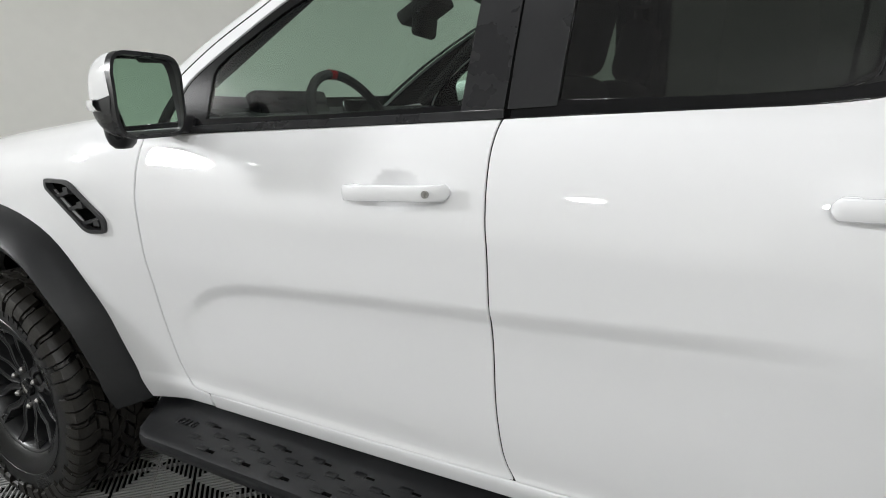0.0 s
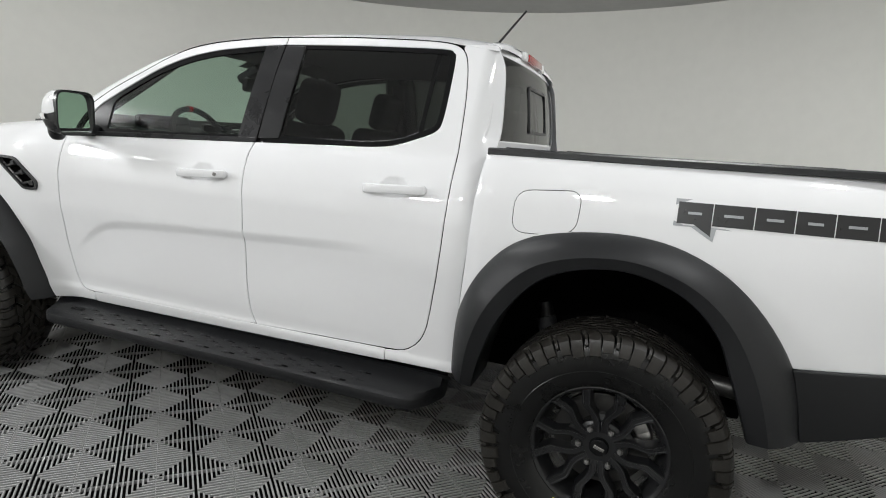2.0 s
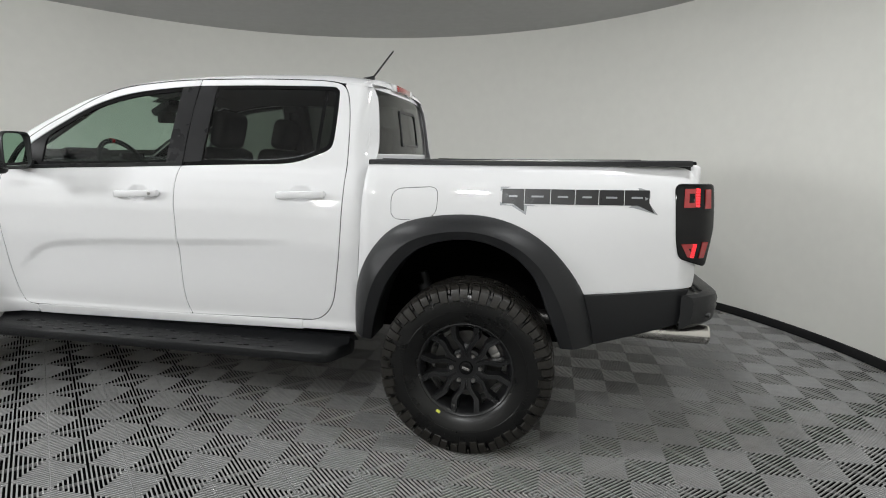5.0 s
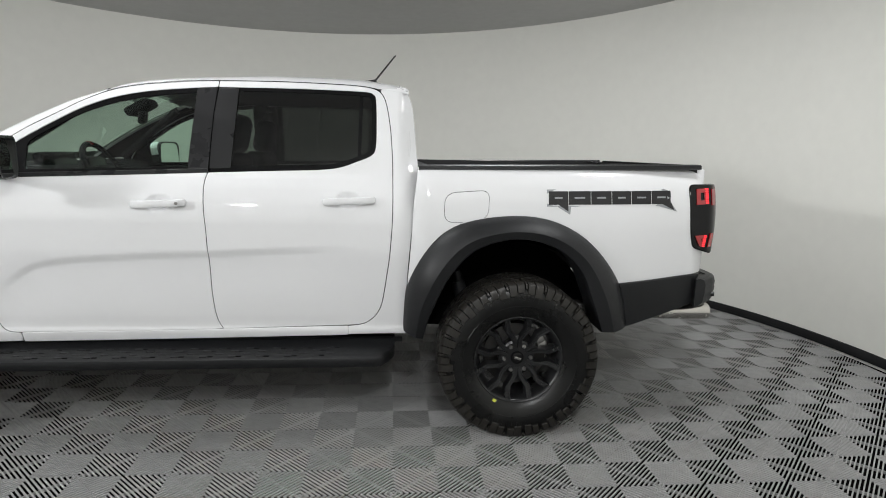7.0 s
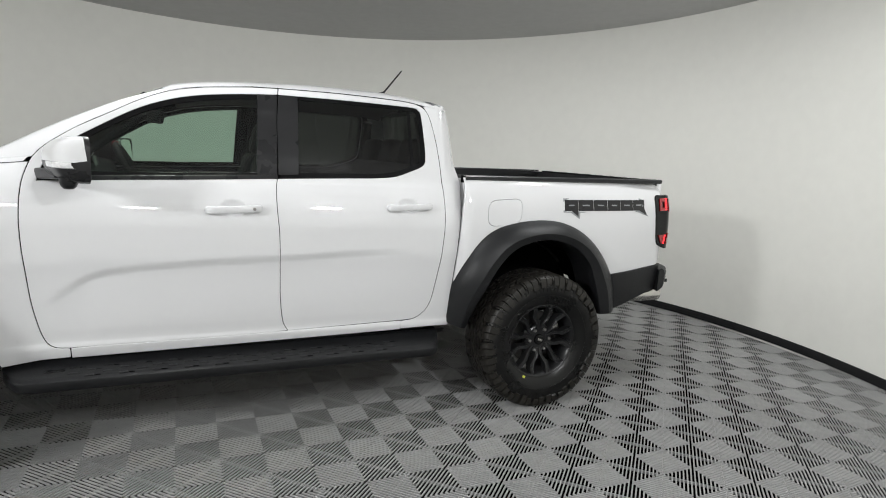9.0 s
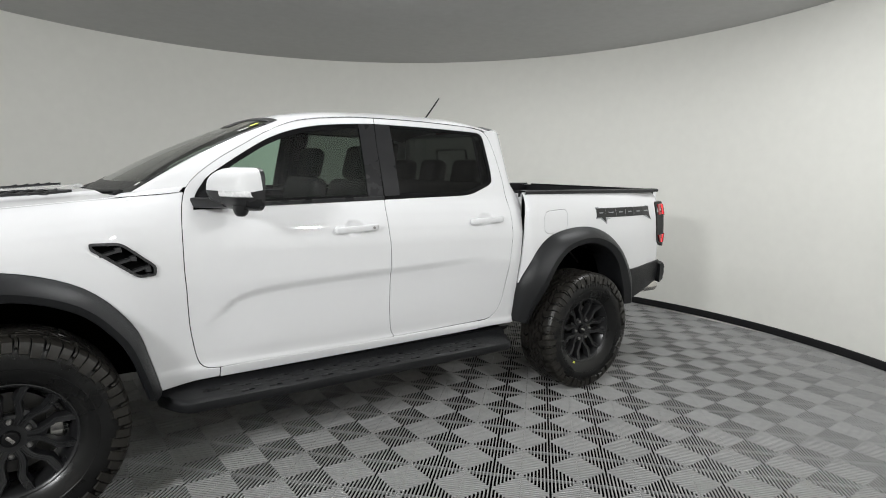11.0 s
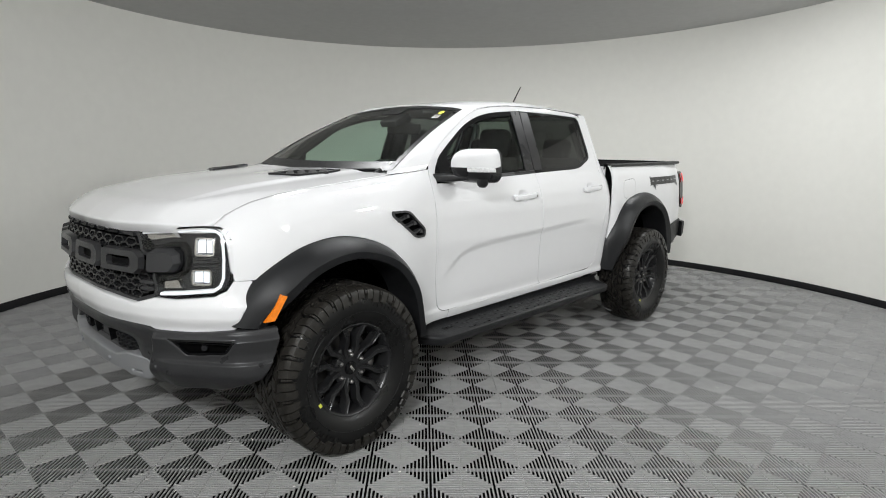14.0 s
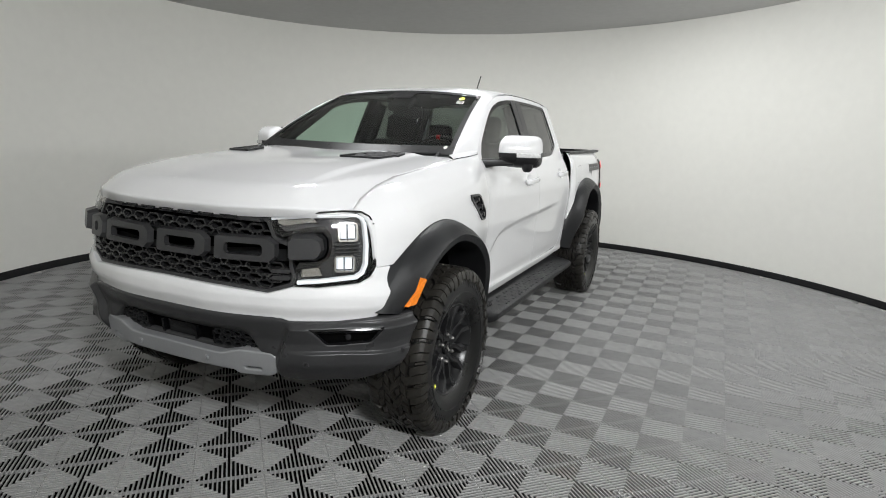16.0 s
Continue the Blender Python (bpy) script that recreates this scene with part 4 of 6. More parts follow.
U = [-1 + 2 * k / 40 for k in range(41)]
band([[(u, v) for u in U] for v in (0.0, 0.055, 0.11)])
band([[(u, v) for u in U] for v in (0.955, 0.98, 1.0)])
for sgn in (-1, 1):
    band([[(sgn * t, v / 20) for v in range(21)] for t in (0.955, 0.98, 1.0)])
band([[(u * 0.16, v) for u in U] for v in (0.84, 0.90, 0.96)])
part("glass_border", bm, DECALBLACK, screen, "black printed border of the screen")
bm = bmesh.new()
n = 20
cen = screen_map(0.80, 0.885, -0.003)
add_loft(bm, [[screen_map(0.80 + r * 0.034 * math.cos(2 * math.pi * k / n), 0.885 + r * 0.034 * math.sin(2 * math.pi * k / n), -0.003) for k in range(n)] for r in (0.01, 1.0)], closed_u=True)
part("round_sticker", bm, STICKER, screen, "round yellow-green sticker")
bm = bmesh.new()
add_loft(bm, [[screen_map(0.77 + 0.085 * a, v, -0.003) for a in (0, 0.5, 1)] for v in (0.775, 0.835)])
lab = part("label_sticker", bm, PAPER, screen, "small white printed label")
bm = bmesh.new()
for k in range(3):
    add_loft(bm, [[screen_map(0.776 + 0.07 * a, v, -0.004) for a in (0, 1)] for v in (0.783 + 0.017 * k, 0.792 + 0.017 * k)])
part("printed_bar", bm, DECALBLACK, lab)
bm = bmesh.new()
add_loft(bm, [[screen_map(0.925 + r * 0.016 * math.cos(2 * math.pi * k / n), 0.085 + r * 0.02 * math.sin(2 * math.pi * k / n), -0.003) for k in range(n)] for r in (0.01, 1.0)], closed_u=True)
part("round_sticker", bm, PAPER, screen, "small round white sticker")

# cowl and wiper arms
bm = bmesh.new()
add_loft(bm, whole([[Vector((screen_point(0, t).x + dx, screen_point(0, t).y, screen_point(0, t).z + dz)) for t in (1, 0.8, 0.6, 0.4, 0.2, 0)] for dx, dz in ((0.03, -0.006), (-0.03, -0.012), (-0.12, -0.020))]))
part("cowl", bm, PLASTIC, truck, "black plastic cowl below the windscreen")
for y0, y1 in ((-0.62, -0.05), (0.02, 0.60)):
    bm = bmesh.new()
    pts = [screen_map(-a / 0.69, 0.004, -0.004) for a in (y0, (y0 + y1) / 2, y1)]
    for a, b in zip(pts, pts[1:]):
        add_rod(bm, a, b, 0.008, 0.008, 8)
    add_rod(bm, pts[0], pts[0] + Vector((-0.05, 0, -0.03)), 0.012, 0.014, 10)
    part("wiper", bm, PLASTIC, truck, "black wiper arm")

# back wall of the cab, window and lamp
REAR_X = curve((0.50, 2.70), (1.36, 2.762), (1.42, 2.765), (1.60, 2.748), (1.72, 2.722), (1.78, 2.698))


def back(y, z, d):
    return Vector((REAR_X(z) - 0.05 * (abs(y) / 0.68) ** 2.5 - d, y, z))


def back_half(z):
    return half_width(2.70, z) - 0.012


lo, hi = 0.55, 1.772
ring = [(-back_half(lo + (hi - lo) * k / 12), lo + (hi - lo) * k / 12) for k in range(13)]
outline = ring + [(-y, z) for y, z in ring[::-1]]
PANE = rounded([(-0.650, 1.405, 0.03), (-0.572, 1.752, 0.04), (0.572, 1.752, 0.04), (0.650, 1.405, 0.03)], 5)
me = panel("cab_back", outline, [PANE], back, (0.05, 0.04), bevel=0.008, depth=0.02)
me.materials.append(PAINT)
cab_back = part("cab_back", me, PAINT, truck, "white back wall of the cab")
SLIDE = rounded([(-0.20, 1.455, 0.02), (-0.19, 1.665, 0.03), (0.19, 1.665, 0.03), (0.20, 1.455, 0.02)], 4)
me = panel("rear_window", inset(PANE, 0.003), [], lambda y, z, d: back(y, z, d + 0.004), (0.06, 0.05), bevel=0.001, depth=0.004)
me.materials.append(PRIVACY)
rear_window = part("rear_window", me, PRIVACY, cab_back, "dark sliding rear window")
bm = bmesh.new()
add_ring(bm, SLIDE, inset(SLIDE, 0.014), back, -0.003, 0.01)
part("slider_frame", bm, SATIN, rear_window, "black frame of the sliding pane")
bm = bmesh.new()
add_box(bm, (2.704, 0, 1.790), (0.03, 0.30, 0.036), 0.008)
stop = part("stop_lamp", bm, REDLENS, truck, "red high-mounted stop lamp")
bm = bmesh.new()
for y in (-0.19, 0.19):
    add_box(bm, (2.702, y, 1.788), (0.028, 0.085, 0.038), 0.008)
pieces("cargo_lamp", bm, CLEARLENS, stop, "clear cargo lamp lens")
bm = bmesh.new()
rows = []
for q in range(13):
    y = -0.56 + 1.12 * q / 12
    k = 1 - (abs(y) / 0.60) ** 4
    rows.append([Vector((2.655, y, ROOF_Z(2.655) - 0.002 - 0.045 * (1 - k))), Vector((2.684, y, 1.808 + 0.006 * k - 0.040 * (1 - k))), Vector((2.700, y, 1.796 - 0.035 * (1 - k))), Vector((2.702, y, 1.776 - 0.02 * (1 - k)))])
add_loft(bm, rows, caps=True)
part("roof_lip", bm, PAINT, truck, "white lip at the roof's rear edge", 50)

# antenna
bm = bmesh.new()
for a, b, r in (((2.43, 0.03, 1.845), (2.47, 0.03, 1.862), 0.024), ((2.47, 0.03, 1.862), (2.52, 0.03, 1.876), 0.016)):
    add_rod(bm, a, b, r, r * 0.75, 12)
base = part("antenna", bm, PLASTIC, truck, "black roof antenna")
bm = bmesh.new()
add_rod(bm, (2.505, 0.03, 1.868), (2.637, 0.039, 2.034), 0.0062, 0.0045, 10)
part("mast", bm, PLASTIC, base)

# ---- hood ----
HOOD_C = curve((-0.855, 1.193), (-0.79, 1.203), (-0.72, 1.216), (-0.53, 1.250), (-0.25, 1.293), (0.10, 1.328), (0.42, 1.352), (0.6, 1.358))
NOSE = curve((0.0, -0.845), (0.25, -0.838), (0.46, -0.793), (0.58, -0.735), (0.647, -0.680), (0.72, -0.619), (0.77, -0.562))


HOOD_SIDE = curve((-0.80, 1.175), (-0.65, 1.200), (-0.50, 1.225), (-0.37, 1.246), (-0.17, 1.271), (0.05, 1.296), (0.38, 1.331), (0.60, 1.352))


def hood_z(x, y):
    a = abs(y)
    c, e = HOOD_C(x), HOOD_SIDE(x)
    t = min(a / 0.735, 1.0)
    z = c + (e - c) * t ** 3.0
    z += 0.012 * ease(0.56, 0.50, a) * ease(-0.75, -0.3, x) - 0.006 * ease(0.30, 0.0, a) * ease(-0.6, 0.0, x)
    lip = 1.122 + 0.018 * (a / 0.73) ** 2
    roll = 1 - (1 - min(max((x - NOSE(a)) / (0.17 + 0.316 * ease(0.52, 0.732, a)), 0.0), 1.0)) ** 2.6
    return lip + (z - lip) * roll


def hood_map(x, y, d):
    return Vector((x, y, hood_z(x, y) - d))


half = [(NOSE(0.7 * k / 14) + 0.012, -0.7 * k / 14) for k in range(15)] + [(-0.596, -0.732), (-0.5, -0.733), (-0.2, -0.734), (0.1, -0.734), (0.38, -0.732), (0.425, -0.69), (0.40, -0.60)]
half += [(screen_point(0, t).x - 0.055, -0.69 * t) for t in (0.75, 0.6, 0.4, 0.2, 0.0)]
outline = half + [(x, -y) for x, y in half[-2:0:-1]]
VENTS = [rounded([(-0.06, s * 0.30, 0.02), (0.10, s * 0.33, 0.02), (0.275, s * 0.505, 0.03), (0.20, s * 0.515, 0.02), (0.00, s * 0.50, 0.02)], 4) for s in (-1, 1)]
me = panel("hood", inset(outline, 0.003), [inset(v, 0.004) for v in VENTS], hood_map, (0.035, 0.035), bevel=0.006, depth=0.03, lines=([-0.845 + 0.008 * k for k in range(14)], []))
me.materials.append(PAINT)
hood = part("hood", me, PAINT, truck, "white power-dome hood")
for v in VENTS:
    bm = bmesh.new()
    add_ring(bm, inset(v, -0.002), inset(v, 0.014), hood_map, -0.010, 0.01)
    xs = [p[0] for p in v]
    s = 1 if v[0][1] > 0 else -1
    for k in range(4):
        x = 0.0 + 0.055 * k
        y0 = s * (0.335 + 0.10 * k / 3)
        add_box(bm, (x + 0.01, s * 0.415 + s * 0.02 * k, hood_z(x, s * 0.42) + 0.001), (0.038, 0.15 - 0.015 * k, 0.010), 0.003, Matrix.Rotation(-0.35, 4, "Y") @ Matrix.Rotation(s * 0.5, 4, "Z"))
    hv = part("hood_vent", bm, PLASTIC, truck, "black slatted hood vent")
    bm = bmesh.new()
    add_prism(bm, inset(v, 0.006), hood_map, 0.012, 0.02)
    part("vent_backing", bm, DARK, hv)

# ---- front end ----
PLAN = [(0.0, -0.860), (0.25, -0.850), (0.46, -0.803), (0.58, -0.760), (0.68, -0.702), (0.76, -0.635), (0.82, -0.565), (0.86, -0.490), (0.885, -0.400), (0.895, -0.300)]
plan = spl(PLAN, 8)
PLAN_S = [0.0]
for a, b in zip(plan, plan[1:]):
    PLAN_S.append(PLAN_S[-1] + math.hypot(b[0] - a[0], b[1] - a[1]))


def plan_at(s):
    a = abs(s)
    i = 0
    while i < len(PLAN_S) - 2 and PLAN_S[i + 1] < a:
        i += 1
    t = (a - PLAN_S[i]) / (PLAN_S[i + 1] - PLAN_S[i])
    (y0, x0), (y1, x1) = plan[i], plan[i + 1]
    n = Vector((-(y1 - y0), -(x0 - x1) * -1, 0))
    d = Vector((x1 - x0, -(y1 - y0), 0)).normalized()
    out = Vector((d.y, -d.x, 0))
    p = Vector((x0 + (x1 - x0) * t, -(y0 + (y1 - y0) * t), 0))
    if s < 0:
        p.y, out.y = -p.y, -out.y
    return p, out


LEAN_Z = curve((0.38, 0.075), (0.45, 0.045), (0.54, 0.030), (0.68, 0.012), (0.80, 0.0), (0.95, 0.006), (1.06, 0.020), (1.13, 0.045))


def front(s, z, d):
    p, out = plan_at(s)
    q = p - out * (d + LEAN_Z(z))
    return Vector((q.x, q.y, z))


def sym(half_pts):
    """An outline over both sides from points of the driver's side, top middle first, bottom middle last."""
    return half_pts + [(-s, z) for s, z in half_pts[::-1] if s != 0]


# white bumper cover under the grille and lamps
top = [(0.0, 0.822), (0.20, 0.818), (0.42, 0.806), (0.50, 0.800), (0.60, 0.830), (0.70, 0.828), (0.86, 0.842), (0.912, 0.866), (0.936, 0.902), (0.985, 0.901), (1.030, 0.898), (0.998, 0.85), (0.962, 0.78), (0.934, 0.712)]
low = [(0.90, 0.698), (0.77, 0.692), (0.60, 0.694), (0.555, 0.708), (0.40, 0.706), (0.20, 0.708), (0.0, 0.710)]


def cover_map(s, z, d):
    swell = 0.012 * ease(0.76, 0.98, abs(s)) * ease(0.93, 0.78, z)
    sink = 0.020 * ease(0.90, 0.98, abs(s)) * ease(0.80, 0.90, z)
    return front(s, z, d - 0.012 - 0.016 * ease(0.70, 0.76, z) * ease(0.86, 0.79, z) - swell + sink)


me = panel("bumper_cover", sym(top + low), [], cover_map, (0.03, 0.012), bevel=0.006, depth=0.03)
me.materials.append(PAINT)
part("bumper_cover", me, PAINT, truck, "white painted bumper cover")

# black lower bumper with openings
OPEN = rounded([(-0.47, 0.536, 0.02), (-0.40, 0.612, 0.03), (0.40, 0.612, 0.03), (0.47, 0.536, 0.02)], 4)
FOG = [rounded([(s * 0.650, 0.676, 0.012), (s * 0.950, 0.682, 0.02), (s * 0.905, 0.603, 0.02), (s * 0.730, 0.590, 0.02)], 4) for s in (1, -1)]
half = [(0.0, 0.700), (0.3, 0.698), (0.52, 0.700), (0.57, 0.688), (0.77, 0.688), (0.95, 0.700), (1.085, 0.702), (1.075, 0.60), (1.02, 0.49), (0.86, 0.435), (0.60, 0.430), (0.53, 0.445), (0.50, 0.49), (0.485, 0.515), (0.3, 0.500), (0.0, 0.506)]
BULGE = curve((0.42, -0.02), (0.47, 0.0), (0.53, 0.012), (0.60, 0.004), (0.64, 0.012), (0.69, 0.022), (0.72, 0.015))


def low_map(s, z, d):
    a = abs(s)
    edge = 0.505 + 0.35 * max(z - 0.49, 0)
    extra = 0.034 * ease(edge, edge + 0.035, a) * ease(0.695, 0.665, z) + 0.045 * ease(0.76, 0.98, a) - 0.045 * ease(0.50, 0.30, a) * ease(0.66, 0.60, z) + 0.012 * ease(0.575, 0.560, z) * ease(0.58, 0.66, a) - 0.02 * ease(0.52, 0.43, z)
    return front(s, z, d - BULGE(z) - extra)


me = panel("lower_bumper", sym(half), [OPEN] + FOG, low_map, (0.03, 0.015), bevel=0.008, depth=0.03, lines=([sg * (0.50 + 0.009 * k) for k in range(13) for sg in (-1, 1)], [0.553 + 0.006 * k for k in range(5)] + [0.662 + 0.007 * k for k in range(5)]))
me.materials.append(GREYPLAST)
lower = part("lower_bumper", me, GREYPLAST, truck, "graphite grey lower bumper")
half = [(0.0, 0.522), (0.27, 0.516), (0.37, 0.541), (0.50, 0.538), (0.526, 0.522), (0.516, 0.462), (0.49, 0.450), (0.36, 0.446), (0.335, 0.461), (0.20, 0.463), (0.0, 0.463)]


def skid_map(s, z, d):
    return front(s, z, d - 0.015 - 0.06 * (0.56 - z))


HOOKS = [rounded([(s * 0.372, 0.482, 0.01), (s * 0.462, 0.484, 0.012), (s * 0.468, 0.461, 0.008), (s * 0.382, 0.458, 0.008)], 3) for s in (1, -1)]
me = panel("skid_plate", sym(half), HOOKS, skid_map, (0.03, 0.012), bevel=0.008, depth=0.06, lines=([sg * (0.27 + 0.0125 * k) for k in range(9) for sg in (-1, 1)], []))
me.materials.append(SILVER)
skid_part = part("skid_plate", me, SILVER, lower, "silver painted skid plate")
bm = bmesh.new()
for hole in HOOKS:
    add_prism(bm, inset(hole, -0.006), skid_map, 0.022, 0.03)
pieces("tow_hook_slot", bm, DARK, skid_part, "dark tow hook opening")
bm = bmesh.new()
add_loft(bm, [[front(s, z, 0.055) for s in [-0.9 + 0.09 * k for k in range(21)]] for z in (0.45, 0.55, 0.68)])
part("bumper_backing", bm, DARK, lower)


def hexagon(cu, cv, w, h):
    return [(cu - w / 2, cv), (cu - w * 0.30, cv + h / 2), (cu + w * 0.30, cv + h / 2), (cu + w / 2, cv), (cu + w * 0.30, cv - h / 2), (cu - w * 0.30, cv - h / 2)]


# mesh inserts beside the lower opening, and bars within it
bm = bmesh.new()
for s in (-1, 1):
    for r in range(3):
        for c in range(5):
            u = s * (0.235 + 0.048 * c + (0.024 if r % 2 else 0))
            o = hexagon(u, 0.552 + 0.024 * r, 0.046, 0.024)
            if abs(u) < 0.45:
                add_ring(bm, o, inset(o, 0.004), lambda s, z, d: front(s, z, d + 0.030), -0.004, 0.012)
pieces("mesh_cell", bm, PLASTIC, lower)
bm = bmesh.new()
for s in (-0.205, -0.10, 0.10, 0.205):
    add_prism(bm, [(s - 0.006, 0.60), (s + 0.006, 0.60), (s + 0.006, 0.54), (s - 0.006, 0.54)], lambda s, z, d: front(s, z, d + 0.03), 0.0, 0.03)
add_prism(bm, rounded([(-0.09, 0.600, 0.01), (0.09, 0.600, 0.01), (0.075, 0.540, 0.01), (-0.075, 0.540, 0.01)], 3), lambda s, z, d: front(s, z, d + 0.045), 0.0, 0.02)
pieces("radar_cover", bm, GLOSSBLACK, lower, "black radar cover and upright bars")
for s, f in zip((1, -1), FOG):
    bm = bmesh.new()
    add_ring(bm, inset(f, 0.004), inset(f, 0.016), low_map, 0.004, 0.03)
    for z in (0.664, 0.652):
        add_prism(bm, [(s * 0.69, z + 0.003), (s * 0.91, z + 0.006), (s * 0.91, z + 0.001), (s * 0.69, z - 0.002)], low_map, 0.012, 0.03, 0.0)
    add_prism(bm, rounded([(s * 0.69, 0.603, 0.006), (s * 0.87, 0.618, 0.006), (s * 0.87, 0.608, 0.004), (s * 0.70, 0.593, 0.004)], 3), low_map, 0.008, 0.03)
    fog = part("fog_lamp", bm, GLOSSBLACK, lower, "black fog lamp bezel")
    bm = bmesh.new()
    c = low_map(s * 0.815, 0.634, 0.02)
    _, out = plan_at(s * 0.815)
    add_rod(bm, c, c + out * 0.014, 0.014, 0.012, 16)
    part("fog_bulb", bm, LAMPGREY, fog, "small bright fog lamp")
    bm = bmesh.new()
    add_prism(bm, f, low_map, 0.028, 0.034)
    part("bezel_backing", bm, DARK, fog)
for s, z in ((0.655, 0.520), (-0.655, 0.520), (1.02, 0.555), (-1.02, 0.555)):
    bm = bmesh.new()
    _, out = plan_at(s)
    c = low_map(s, z, 0.006)
    add_rod(bm, c, c + out * 0.009, 0.013, 0.012, 18)
    sensor = part("parking_sensor", bm, GREYPLAST, lower, "round parking sensor")
    bm = bmesh.new()
    add_rod(bm, c + out * 0.008, c + out * 0.0105, 0.0085, 0.0085, 16)
    part("sensor_face", bm, SATIN, sensor)
for s, z in ((0.20, 0.490), (-0.20, 0.490)):
    bm = bmesh.new()
    c = front(s, z, -0.016)
    add_rod(bm, c, c + Vector((-0.012, 0, 0)), 0.012, 0.011, 16)
    part("parking_sensor", bm, SILVER, lower, "silver parking sensor")

# grille
GRILLE = sym([(0.0, 1.118), (0.30, 1.117), (0.47, 1.108), (0.50, 1.090), (0.53, 1.03), (0.60, 1.0), (0.60, 0.92), (0.615, 0.875), (0.60, 0.838), (0.50, 0.806), (0.42, 0.812), (0.20, 0.824), (0.0, 0.828)])
bm = bmesh.new()
add_prism(bm, GRILLE, front, 0.045, 0.06)
grille = part("grille", bm, DARK, truck, "black hexagon-mesh grille with a broad centre bar")
bm = bmesh.new()
inner = inset(GRILLE, 0.014)
add_ring(bm, GRILLE, inner, front, -0.004, 0.05)
topbar = sym([(0.0, 1.108), (0.30, 1.107), (0.46, 1.099), (0.475, 1.078), (0.30, 1.082), (0.0, 1.084)])
add_prism(bm, topbar, front, -0.012, 0.04, 0.004)
part("grille_surround", bm, GREYPLAST, grille, "dark grey grille surround")
bm = bmesh.new()
for u in (-0.32, -0.22, -0.11, 0.0, 0.11, 0.22, 0.33):
    slot = [(u - 0.045, 1.103), (u + 0.035, 1.103), (u + 0.028, 1.090), (u - 0.038, 1.090)]
    add_ring(bm, slot, inset(slot, 0.004), front, -0.017, 0.0)
pieces("top_slot", bm, PLASTIC, grille)
bm = bmesh.new()
for r, z in enumerate((1.056, 1.034, 0.912, 0.888, 0.864, 0.840)):
    for c in range(-7, 8):
        u = 0.088 * c + (0.044 if r % 2 else 0)
        lim = 0.50 if z > 1.0 else (0.60 if z > 0.86 else 0.55 if z > 0.85 else 0.52)
        if abs(u) < lim:
            o = hexagon(u, z, 0.078, 0.036)
            add_ring(bm, o, inset(o, 0.0055), front, 0.002, 0.035)
            add_ring(bm, inset(o, 0.0055), inset(o, 0.009), front, 0.012, 0.035)
pieces("grille_cell", bm, GRILLE_BLACK, grille)
for s in (-1, 1):
    bm = bmesh.new()
    for z in (0.893, 0.866):
        o = [(s * 0.50, z), (s * 0.52, z + 0.014), (s * 0.585, z + 0.016), (s * 0.61, z + 0.004), (s * 0.585, z - 0.012), (s * 0.515, z - 0.012)]
        add_prism(bm, o, front, -0.004, 0.03, 0.006)
    pieces("grille_fin", bm, GREYPLAST, grille)
bm = bmesh.new()
bar = sym([(0.0, 1.026), (0.30, 1.026), (0.545, 1.022), (0.57, 1.026), (0.66, 1.048), (0.715, 1.050), (0.735, 1.03), (0.738, 0.985), (0.725, 0.955), (0.69, 0.938), (0.56, 0.930), (0.30, 0.934), (0.0, 0.932)])
add_prism(bm, bar, front, -0.006, 0.045, 0.006)
centre_bar = part("centre_bar", bm, PLASTIC, grille, "broad matt black centre bar")
for sg in (-1, 1):
    bm = bmesh.new()
    o = [(sg * u, v) for u, v in ((0.572, 1.030), (0.598, 1.050), (0.69, 1.051), (0.724, 1.03), (0.731, 0.985), (0.714, 0.952), (0.69, 0.936), (0.598, 0.930), (0.572, 0.946))]
    add_prism(bm, o, front, -0.044, 0.02, 0.020)
    part("bar_end", bm, GREYPLAST, centre_bar, "chamfered dark grey end block")
# the maker's block lettering as plain chamfered blocks
for u0, u1 in ((-0.545, -0.405), (-0.370, -0.062), (-0.018, 0.252), (0.280, 0.545)):
    bm = bmesh.new()
    o = [(u0, 1.020), (u0 + 0.015, 1.030), (u1 - 0.035, 1.030), (u1, 1.005), (u1, 0.952), (u1 - 0.03, 0.926), (u0 + 0.015, 0.926), (u0, 0.936)]
    m = [(u0 + 0.050, 0.992), (u0 + 0.060, 1.000), (u1 - 0.065, 1.000), (u1 - 0.055, 0.990), (u1 - 0.055, 0.966), (u1 - 0.065, 0.956), (u0 + 0.060, 0.956), (u0 + 0.050, 0.966)]
    o2 = inset(o, 0.007)
    add_ring(bm, o2, m, front, -0.034, -0.010)
    k = len(o)
    a, b = [bm.verts.new(front(u, v, -0.034)) for u, v in o2], [bm.verts.new(front(u, v, -0.008)) for u, v in o]
    for i in range(k):
        j = (i + 1) % k
        bm.faces.new((a[i], b[i], b[j], a[j]))
    part("badge_block", bm, GREYPLAST, centre_bar, "raised dark grey block")

# headlamps
HEAD = [(0.480, 1.112), (0.540, 1.118), (0.70, 1.130), (0.80, 1.137), (0.880, 1.134), (0.918, 1.115), (0.933, 1.085), (0.938, 1.00), (0.934, 0.915), (0.912, 0.868), (0.866, 0.843), (0.70, 0.832), (0.590, 0.827), (0.600, 0.880), (0.625, 0.932), (0.70, 0.938), (0.728, 0.955), (0.740, 0.985), (0.736, 1.03), (0.716, 1.052), (0.66, 1.050), (0.555, 1.028), (0.520, 1.05), (0.496, 1.085)]


